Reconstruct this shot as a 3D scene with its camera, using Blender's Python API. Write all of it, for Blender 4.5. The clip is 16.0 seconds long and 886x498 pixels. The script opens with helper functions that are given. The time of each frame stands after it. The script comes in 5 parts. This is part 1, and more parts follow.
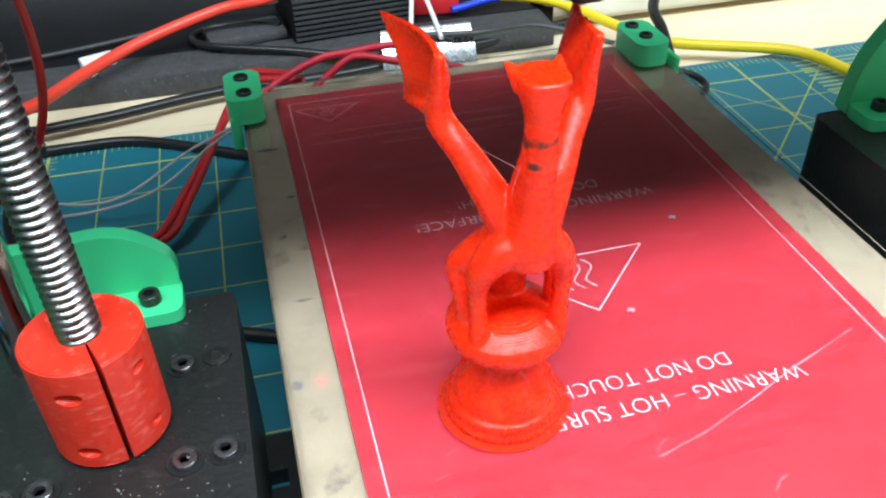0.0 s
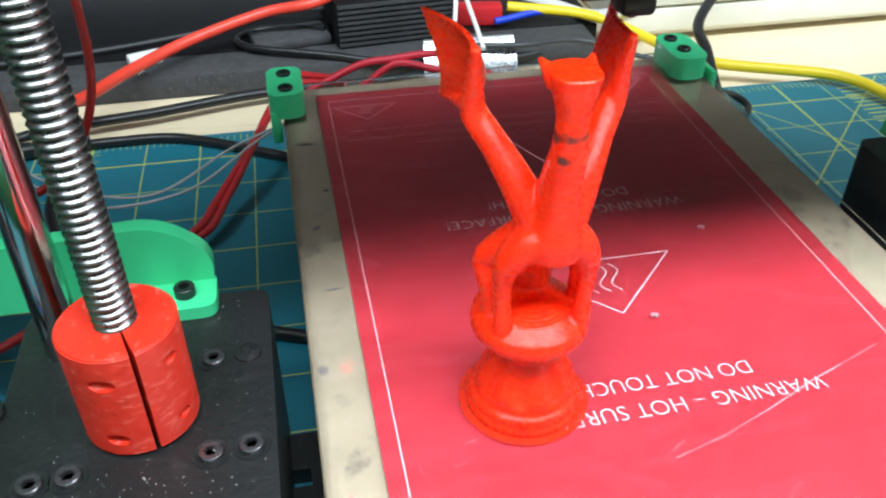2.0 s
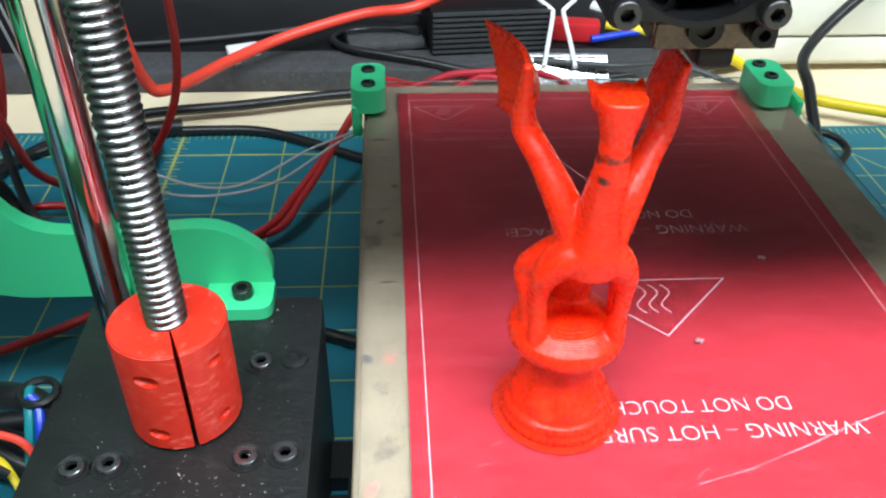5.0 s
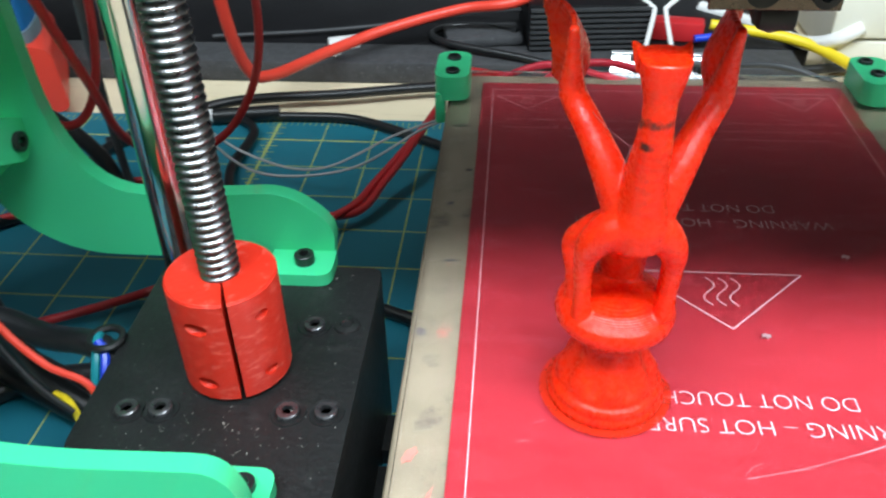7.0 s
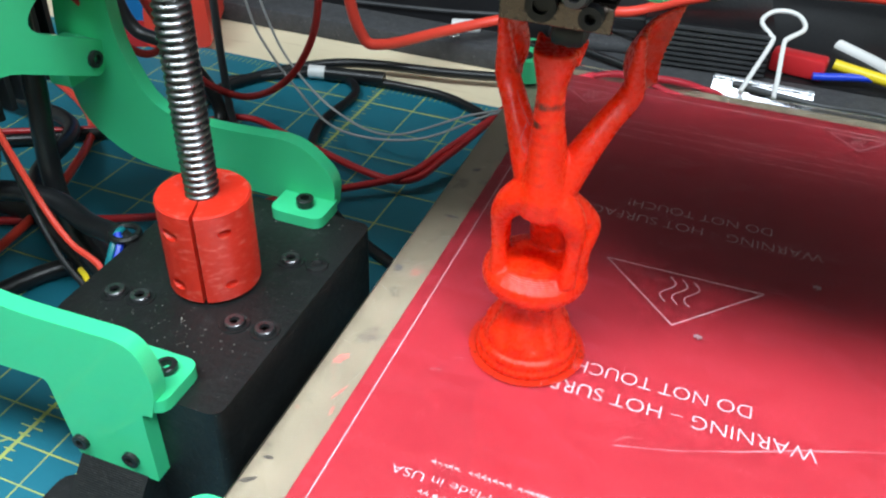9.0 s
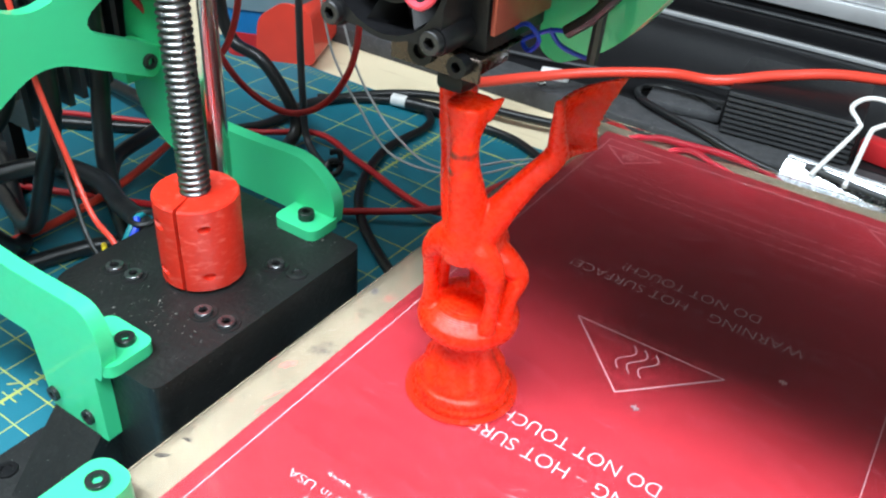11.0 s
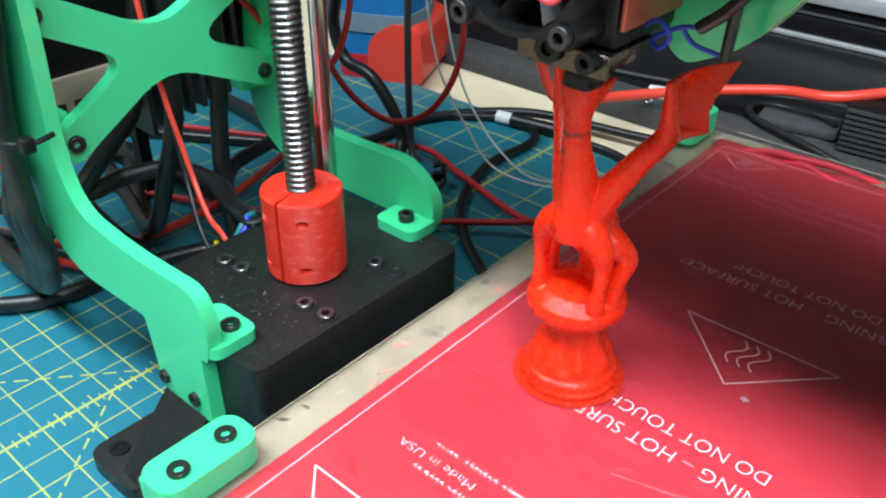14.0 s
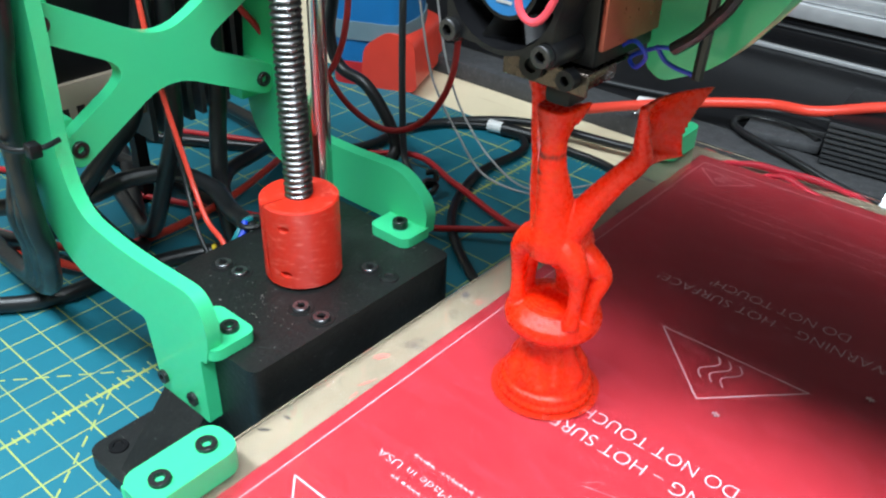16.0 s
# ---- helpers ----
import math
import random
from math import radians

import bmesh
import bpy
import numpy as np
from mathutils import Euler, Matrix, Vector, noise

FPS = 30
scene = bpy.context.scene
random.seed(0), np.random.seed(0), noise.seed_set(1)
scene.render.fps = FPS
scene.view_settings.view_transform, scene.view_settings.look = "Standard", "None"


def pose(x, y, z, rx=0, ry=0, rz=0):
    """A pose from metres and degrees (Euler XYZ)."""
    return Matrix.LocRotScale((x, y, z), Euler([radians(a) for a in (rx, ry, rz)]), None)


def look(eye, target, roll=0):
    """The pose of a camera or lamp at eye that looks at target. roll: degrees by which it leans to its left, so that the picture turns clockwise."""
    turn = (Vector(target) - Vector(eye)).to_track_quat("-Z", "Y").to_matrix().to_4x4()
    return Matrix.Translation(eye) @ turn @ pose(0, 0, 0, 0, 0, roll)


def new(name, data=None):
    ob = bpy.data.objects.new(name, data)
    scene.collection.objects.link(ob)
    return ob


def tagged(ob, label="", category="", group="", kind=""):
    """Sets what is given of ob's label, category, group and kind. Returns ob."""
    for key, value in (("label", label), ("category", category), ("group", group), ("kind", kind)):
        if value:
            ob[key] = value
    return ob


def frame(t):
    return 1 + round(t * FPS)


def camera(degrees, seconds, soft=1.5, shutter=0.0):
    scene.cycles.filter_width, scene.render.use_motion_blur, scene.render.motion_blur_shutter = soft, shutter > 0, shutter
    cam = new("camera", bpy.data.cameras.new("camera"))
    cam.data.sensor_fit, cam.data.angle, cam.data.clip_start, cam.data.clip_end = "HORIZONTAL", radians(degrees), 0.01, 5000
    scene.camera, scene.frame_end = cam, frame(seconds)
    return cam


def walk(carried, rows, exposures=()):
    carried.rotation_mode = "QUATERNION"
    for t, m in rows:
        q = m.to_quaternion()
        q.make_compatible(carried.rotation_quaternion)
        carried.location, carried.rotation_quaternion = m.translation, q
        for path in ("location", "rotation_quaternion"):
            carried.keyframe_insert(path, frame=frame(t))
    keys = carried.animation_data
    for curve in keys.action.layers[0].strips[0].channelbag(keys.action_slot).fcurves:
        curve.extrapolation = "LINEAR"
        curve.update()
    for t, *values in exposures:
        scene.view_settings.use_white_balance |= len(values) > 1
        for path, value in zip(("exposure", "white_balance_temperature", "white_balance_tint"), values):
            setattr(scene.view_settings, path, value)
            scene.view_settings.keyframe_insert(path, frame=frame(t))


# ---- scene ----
cam = camera(55.53, 16.0, soft=2.15, shutter=0.4)
ZB = 0.049  # height of the bed's top over the cutting mat
PATH = [
    (0.0, -0.01498, -0.30411, 0.20359, 52.597, 1.081, -14.895),
    (0.5, -0.01619, -0.30391, 0.20331, 52.991, 0.018, -14.123),
    (1.0, -0.01629, -0.30691, 0.20491, 53.156, 0.023, -13.563),
    (1.5, -0.01746, -0.30824, 0.20476, 53.251, 0.182, -13.28),
    (2.0, -0.01591, -0.30478, 0.20277, 53.433, 0.11, -11.537),
    (2.5, -0.01828, -0.30329, 0.20228, 53.169, 0.045, -8.741),
    (3.0, -0.01042, -0.30342, 0.20296, 53.037, -0.425, -5.72),
    (3.5, -0.01098, -0.30514, 0.19953, 52.211, -0.145, -4.38),
    (4.0, -0.01089, -0.30177, 0.20587, 53.091, -0.843, -3.865),
    (6.5, 0.00104, -0.30057, 0.20787, 53.555, 0.081, -2.358),
    (7.0, 0.00718, -0.30638, 0.19941, 54.157, 1.036, 4.519),
    (7.5, 0.03025, -0.31029, 0.20179, 53.828, 0.99, 9.637),
    (8.0, 0.04672, -0.31329, 0.20455, 54.014, -0.095, 14.757),
    (8.5, 0.05574, -0.31655, 0.20641, 53.176, -0.811, 17.827),
    (11.0, 0.11747, -0.30003, 0.21643, 55.222, -3.472, 34.11),
    (11.5, 0.11938, -0.30357, 0.21411, 55.478, -2.792, 35.727),
    (12.0, 0.12157, -0.30366, 0.21365, 55.921, -2.116, 37.288),
    (12.5, 0.12209, -0.30435, 0.21309, 56.767, -1.267, 38.391),
    (13.0, 0.12449, -0.30357, 0.21109, 57.278, -0.828, 38.961),
    (13.5, 0.12477, -0.30434, 0.2098, 57.35, -0.572, 39.656),
    (14.0, 0.12554, -0.30425, 0.20991, 57.187, -0.6, 40.981),
    (14.5, 0.12691, -0.3072, 0.21263, 57.595, -1.153, 40.27),
    (15.0, 0.12614, -0.30928, 0.21473, 57.6, -1.645, 40.515),
    (15.5, 0.12729, -0.31001, 0.21451, 57.635, -1.671, 40.558),
    (16.0, 0.12903, -0.31034, 0.21536, 57.475, -1.61, 40.721),
]
walk(cam, [(t, pose(*row)) for t, *row in PATH], [(0, -0.05), (4, -0.05), (7, -0.25), (7.5, -0.46), (8, -0.56), (8.6, -0.48), (11, 0.05), (12.5, 0.02), (14.5, -0.18), (16, -0.18)])

# ---- light ----
world = bpy.data.worlds.new("room_air")
scene.world = world
world.use_nodes = True
world.node_tree.nodes["Background"].inputs[0].default_value = (0.75, 0.87, 1.0, 1)
world.node_tree.nodes["Background"].inputs[1].default_value = 0.12


def area_lamp(name, eye, target, size, watts, colour):
    data = bpy.data.lights.new(name, "AREA")
    data.shape, data.energy, data.color = "RECTANGLE", watts, colour
    data.size, data.size_y = size
    ob = new(name, data)
    ob.matrix_world = look(eye, target)
    return ob


area_lamp("tube_lamp", (0.30, -0.51, 0.92), (0.30, -0.13, ZB), (1.10, 0.155), 23.5, (0.80, 0.915, 1.0))
# added fill light that brightens the green parts at the left; no lamp is known there
area_lamp("left_fill", (-0.42, -0.49, 0.92), (-0.10, -0.17, ZB), (0.40, 0.20), 7.5, (0.80, 0.915, 1.0))
area_lamp("ceiling_lamp", (0.1, 0.50, 1.92), (0.1, 0.35, 0), (1.0, 1.0), 3.0, (0.82, 0.92, 1.0))
scene.view_settings.exposure = 0.0


# ---- materials ----
def material(name, colour, rough=0.5, metal=0.0, vary=0.12, scale=60.0, bump=0.15, fine=600.0, spec=0.5, coat=0.0, sub=0.0):
    m = bpy.data.materials.new(name)
    m.use_nodes = True
    nt = m.node_tree
    b = nt.nodes["Principled BSDF"]
    co = nt.nodes.new("ShaderNodeTexCoord")
    n1 = nt.nodes.new("ShaderNodeTexNoise")
    n1.inputs["Scale"].default_value, n1.inputs["Detail"].default_value = scale, 5
    n2 = nt.nodes.new("ShaderNodeTexNoise")
    n2.inputs["Scale"].default_value, n2.inputs["Detail"].default_value = fine, 3
    for n in (n1, n2):
        nt.links.new(co.outputs["Object"], n.inputs["Vector"])
    ramp = nt.nodes.new("ShaderNodeMix")
    ramp.data_type = "RGBA"
    lo = [max(0, c * (1 - vary * 1.6)) for c in colour]
    hi = [min(1, c * (1 + vary * 1.6)) for c in colour]
    ramp.inputs["A"].default_value, ramp.inputs["B"].default_value = (*lo, 1), (*hi, 1)
    nt.links.new(n1.outputs["Fac"], ramp.inputs["Factor"])
    nt.links.new(ramp.outputs["Result"], b.inputs["Base Color"])
    rr = nt.nodes.new("ShaderNodeMapRange")
    rr.inputs["To Min"].default_value, rr.inputs["To Max"].default_value = max(0.02, rough - 0.12), min(1, rough + 0.12)
    nt.links.new(n2.outputs["Fac"], rr.inputs["Value"])
    nt.links.new(rr.outputs["Result"], b.inputs["Roughness"])
    b.inputs["Metallic"].default_value = metal
    b.inputs["Specular IOR Level"].default_value = spec
    b.inputs["Coat Weight"].default_value = coat
    if sub:
        b.inputs["Subsurface Weight"].default_value = sub
        b.inputs["Subsurface Radius"].default_value = (0.007, 0.003, 0.001)
        b.inputs["Subsurface Scale"].default_value = 1.0
    if bump:
        bp = nt.nodes.new("ShaderNodeBump")
        bp.inputs["Strength"].default_value, bp.inputs["Distance"].default_value = bump, 0.0004
        nt.links.new(n2.outputs["Fac"], bp.inputs["Height"])
        nt.links.new(bp.outputs["Normal"], b.inputs["Normal"])
    m["noise"], m["mix"] = n1.name, ramp.name
    return m


def layered(m, pitch=0.0003, strength=0.35, axis="Z"):
    """Printed layer lines: a fine wave along the axis, before the material's own bump."""
    nt = m.node_tree
    b = nt.nodes["Principled BSDF"]
    co = next(n for n in nt.nodes if n.type == "TEX_COORD")
    w = nt.nodes.new("ShaderNodeTexWave")
    w.bands_direction = axis
    w.inputs["Scale"].default_value = 0.314 / pitch
    w.inputs["Distortion"].default_value, w.inputs["Detail"].default_value = 0.6, 2
    nt.links.new(co.outputs["Object"], w.inputs["Vector"])
    bp = nt.nodes.new("ShaderNodeBump")
    bp.inputs["Strength"].default_value, bp.inputs["Distance"].default_value = strength, 0.0002
    nt.links.new(w.outputs["Fac"], bp.inputs["Height"])
    old = b.inputs["Normal"].links[0].from_node if b.inputs["Normal"].links else None
    if old:
        nt.links.new(old.outputs["Normal"], bp.inputs["Normal"])
    nt.links.new(bp.outputs["Normal"], b.inputs["Normal"])
    return m


def blotched(m, colour, scale, low, high, stretch=(1, 1, 1)):
    """Patches of another colour with a shape of their own: stains, specks, or painted glow."""
    nt = m.node_tree
    b = nt.nodes["Principled BSDF"]
    co = next(n for n in nt.nodes if n.type == "TEX_COORD")
    mp = nt.nodes.new("ShaderNodeMapping")
    mp.inputs["Scale"].default_value = stretch
    n = nt.nodes.new("ShaderNodeTexNoise")
    n.inputs["Scale"].default_value, n.inputs["Detail"].default_value, n.inputs["Roughness"].default_value = scale, 6, 0.65
    r = nt.nodes.new("ShaderNodeMapRange")
    r.inputs["From Min"].default_value, r.inputs["From Max"].default_value = low, high
    mix = nt.nodes.new("ShaderNodeMix")
    mix.data_type = "RGBA"
    mix.inputs["B"].default_value = (*colour, 1)
    nt.links.new(co.outputs["Object"], mp.inputs["Vector"])
    nt.links.new(mp.outputs["Vector"], n.inputs["Vector"])
    nt.links.new(n.outputs["Fac"], r.inputs["Value"])
    nt.links.new(r.outputs["Result"], mix.inputs["Factor"])
    nt.links.new(b.inputs["Base Color"].links[0].from_socket, mix.inputs["A"])
    nt.links.new(mix.outputs["Result"], b.inputs["Base Color"])
    return m


GREEN = layered(material("green_plastic", (0.06, 0.71, 0.315), 0.34, vary=0.02, scale=18, bump=0.05, sub=0.05, coat=0.45), 0.0003, 0.12)
RED = blotched(layered(material("red_plastic", (0.76, 0.030, 0.012), 0.40, vary=0.08, bump=0.3, sub=0.1), 0.0004, 0.7), (0.95, 0.20, 0.15), 260, 0.54, 0.76, (1, 1, 3))
DRAGON = layered(material("orange_red_plastic", (1.0, 0.028, 0.003), 0.28, vary=0.05, scale=140, bump=0.4, fine=800, sub=0.5, spec=0.45), 0.0003, 0.22)
DRAGON.node_tree.nodes["Bump"].inputs["Distance"].default_value = 0.00035
# lighter orange patches paint in the glow of light scattered through the plastic
DRAGON = blotched(DRAGON, (1.0, 0.12, 0.010), 170, 0.60, 0.85)
DRAGON = blotched(DRAGON, (0.86, 0.012, 0.006), 120, 0.56, 0.78)

BRIM = material("thin_orange_plastic", (0.95, 0.04, 0.01), 0.3, vary=0.15, scale=300, bump=0.3)
BRIM.node_tree.nodes["Principled BSDF"].inputs["Alpha"].default_value = 0.5


def scorched(m, spots):
    """Dark scorch marks about points (x, y, z, radius across, half height)."""
    nt = m.node_tree
    b = nt.nodes["Principled BSDF"]
    co = next(n for n in nt.nodes if n.type == "TEX_COORD")
    for x, y, z, r, h in spots:
        mp = nt.nodes.new("ShaderNodeMapping")
        mp.vector_type = "POINT"
        mp.inputs["Location"].default_value, mp.inputs["Scale"].default_value = (-x / r, -y / r, -z / h), (1 / r, 1 / r, 1 / h)
        ln = nt.nodes.new("ShaderNodeVectorMath")
        ln.operation = "LENGTH"
        n = nt.nodes.new("ShaderNodeTexNoise")
        n.inputs["Scale"].default_value, n.inputs["Detail"].default_value = 900, 4
        add = nt.nodes.new("ShaderNodeMath")
        add.operation = "ADD"
        rg = nt.nodes.new("ShaderNodeMapRange")
        rg.inputs["From Min"].default_value, rg.inputs["From Max"].default_value = 1.45, 0.95
        mix = nt.nodes.new("ShaderNodeMix")
        mix.data_type = "RGBA"
        mix.inputs["B"].default_value = (0.06, 0.012, 0.008, 1)
        nt.links.new(co.outputs["Object"], mp.inputs["Vector"])
        nt.links.new(mp.outputs["Vector"], ln.inputs[0])
        nt.links.new(co.outputs["Object"], n.inputs["Vector"])
        nt.links.new(ln.outputs["Value"], add.inputs[0])
        nt.links.new(n.outputs["Fac"], add.inputs[1])
        nt.links.new(add.outputs[0], rg.inputs["Value"])
        nt.links.new(rg.outputs["Result"], mix.inputs["Factor"])
        nt.links.new(b.inputs["Base Color"].links[0].from_socket, mix.inputs["A"])
        nt.links.new(mix.outputs["Result"], b.inputs["Base Color"])
    return m


scorched(DRAGON, ((0.0338, -0.1835, 0.0800, 0.0046, 0.0013), (0.0318, -0.1850, 0.0752, 0.0018, 0.0012), (0.0195, -0.1655, 0.0782, 0.0036, 0.0013), (0.0312, -0.1830, 0.0792, 0.0018, 0.0014), (0.0487, -0.1610, 0.0790, 0.0018, 0.0007), (0.0508, -0.1630, 0.0875, 0.0016, 0.0007)))
BLACK = blotched(blotched(layered(material("black_plastic", (0.011, 0.012, 0.012), 0.42, vary=0.3, bump=0.5, spec=0.42), 0.0004, 0.2, "Y"), (0.030, 0.030, 0.030), 130, 0.58, 0.78), (0.30, 0.30, 0.28), 1100, 0.685, 0.705)
CRUMB = material("pale_crumbs", (0.24, 0.235, 0.21), 0.6, vary=0.4, scale=400)
DARK = material("dark_plastic", (0.007, 0.007, 0.008), 0.40, vary=0.3, spec=0.28)
RUBBER = material("black_cable_sheath", (0.010, 0.011, 0.012), 0.36, vary=0.2, bump=0.1)
SPECKLED = blotched(material("speckled_dark_grey", (0.046, 0.047, 0.050), 0.75, vary=0.35, scale=200, bump=0.6), (0.16, 0.16, 0.16), 700, 0.60, 0.72)
PCB = material("red_solder_mask", (0.27, 0.014, 0.022), 0.38, vary=0.10, scale=25, bump=0.05)
TAN = blotched(blotched(material("tan_board", (0.195, 0.158, 0.108), 0.6, vary=0.14, scale=70, bump=0.3), (0.075, 0.06, 0.045), 90, 0.58, 0.74), (0.50, 0.13, 0.10), 55, 0.66, 0.74)
RED_SMEAR = material("red_smear", (0.42, 0.14, 0.11), 0.5, vary=0.35, scale=500)
BROWN_SMEAR = material("brown_scuff", (0.045, 0.035, 0.028), 0.7, vary=0.5, scale=700)
GREY_SMEAR = material("grey_scuff", (0.10, 0.085, 0.085), 0.7, vary=0.4, scale=500)
SILK = material("white_silkscreen", (0.52, 0.36, 0.38), 0.5, vary=0.10, scale=300)
SILK_SOFT = material("soft_silkscreen", (0.56, 0.33, 0.34), 0.5, vary=0.1)
SILK_FAINT = material("faint_silkscreen", (0.52, 0.20, 0.22), 0.5, vary=0.05)
STEEL = material("threaded_steel", (0.26, 0.26, 0.265), 0.30, 1.0, vary=0.1, bump=0.05)
CHROME = material("chromed_rod", (0.50, 0.50, 0.50), 0.12, 1.0, vary=0.03, bump=0.0)
BOLT = material("black_oxide_bolt", (0.05, 0.05, 0.052), 0.35, 0.7, vary=0.2)
ZINC = material("grey_steel_bolt", (0.22, 0.22, 0.23), 0.30, 0.9, vary=0.3)
ALU = material("aluminium", (0.55, 0.53, 0.50), 0.28, 1.0, vary=0.1)
WOOD = blotched(material("pale_pine", (0.80, 0.68, 0.47), 0.6, vary=0.08, scale=18, bump=0.2), (0.50, 0.36, 0.20), 12, 0.58, 0.8, (1, 14, 1))
CREAM = material("cream_plastic", (0.76, 0.74, 0.63), 0.45, vary=0.05)
# the slotted cover's beige, darkened to carry the shade it stands in
BEIGE = material("shaded_beige", (0.30, 0.25, 0.19), 0.6, vary=0.15)
WHITE = material("white_plastic", (0.8, 0.8, 0.78), 0.4, vary=0.04)
RED_WIRE = material("red_wire", (0.55, 0.02, 0.025), 0.38, vary=0.1, bump=0.1)
BRIGHT_WIRE = material("crimson_wire", (0.62, 0.025, 0.05), 0.36, vary=0.1, bump=0.1)
PINK_WIRE = material("pinkish_red_wire", (0.80, 0.07, 0.10), 0.38, vary=0.1, bump=0.1)
ORANGE_WIRE = material("orange_red_cable", (0.80, 0.06, 0.035), 0.36, vary=0.08, bump=0.1)
YELLOW = material("yellow_cable", (0.80, 0.60, 0.02), 0.4, vary=0.06, bump=0.1)
BLUE = material("blue_plastic", (0.01, 0.16, 0.42), 0.4, vary=0.1)
BLUE_WIRE = material("blue_wire", (0.01, 0.05, 0.55), 0.35, vary=0.1)
TEAL_WIRE = material("teal_wire", (0.01, 0.22, 0.25), 0.35, vary=0.1)
GREY_WIRE = material("grey_wire", (0.42, 0.42, 0.42), 0.4, vary=0.1)
BINDER = material("shiny_nickel", (0.70, 0.73, 0.77), 0.26, 1.0, vary=0.04, bump=0.05)
PALE = material("pale_wall", (0.62, 0.62, 0.60), 0.9, vary=0.06, scale=4)
DARKWALL = material("dark_wall", (0.02, 0.02, 0.024), 0.8, vary=0.3, scale=8)
GREY_DARK = material("dark_grey_metal", (0.06, 0.062, 0.065), 0.45, 0.3, vary=0.2)
SILVER_RAIL = material("brushed_rail", (0.58, 0.59, 0.60), 0.42, 0.55, vary=0.15)

GLASS = bpy.data.materials.new("clear_glass")
GLASS.use_nodes = True
gb = GLASS.node_tree.nodes["Principled BSDF"]
gb.inputs["Transmission Weight"].default_value, gb.inputs["Roughness"].default_value, gb.inputs["IOR"].default_value = 1.0, 0.03, 1.32
gb.inputs["Base Color"].default_value = (1, 1, 1, 1)
smear = GLASS.node_tree.nodes.new("ShaderNodeTexNoise")
smear.inputs["Scale"].default_value, smear.inputs["Detail"].default_value, smear.inputs["Distortion"].default_value = 28, 6, 1.5
wipe = GLASS.node_tree.nodes.new("ShaderNodeMapping")
wipe.inputs["Scale"].default_value, wipe.inputs["Rotation"].default_value = (1, 3.5, 1), (0, 0, 0.6)
place = GLASS.node_tree.nodes.new("ShaderNodeTexCoord")
haze = GLASS.node_tree.nodes.new("ShaderNodeMapRange")
haze.inputs["From Min"].default_value, haze.inputs["From Max"].default_value, haze.inputs["To Min"].default_value, haze.inputs["To Max"].default_value = 0.40, 0.75, 0.02, 0.22
for p, q in ((place.outputs["Object"], wipe.inputs["Vector"]), (wipe.outputs["Vector"], smear.inputs["Vector"]), (smear.outputs["Fac"], haze.inputs["Value"]), (haze.outputs["Result"], gb.inputs["Roughness"])):
    GLASS.node_tree.links.new(p, q)


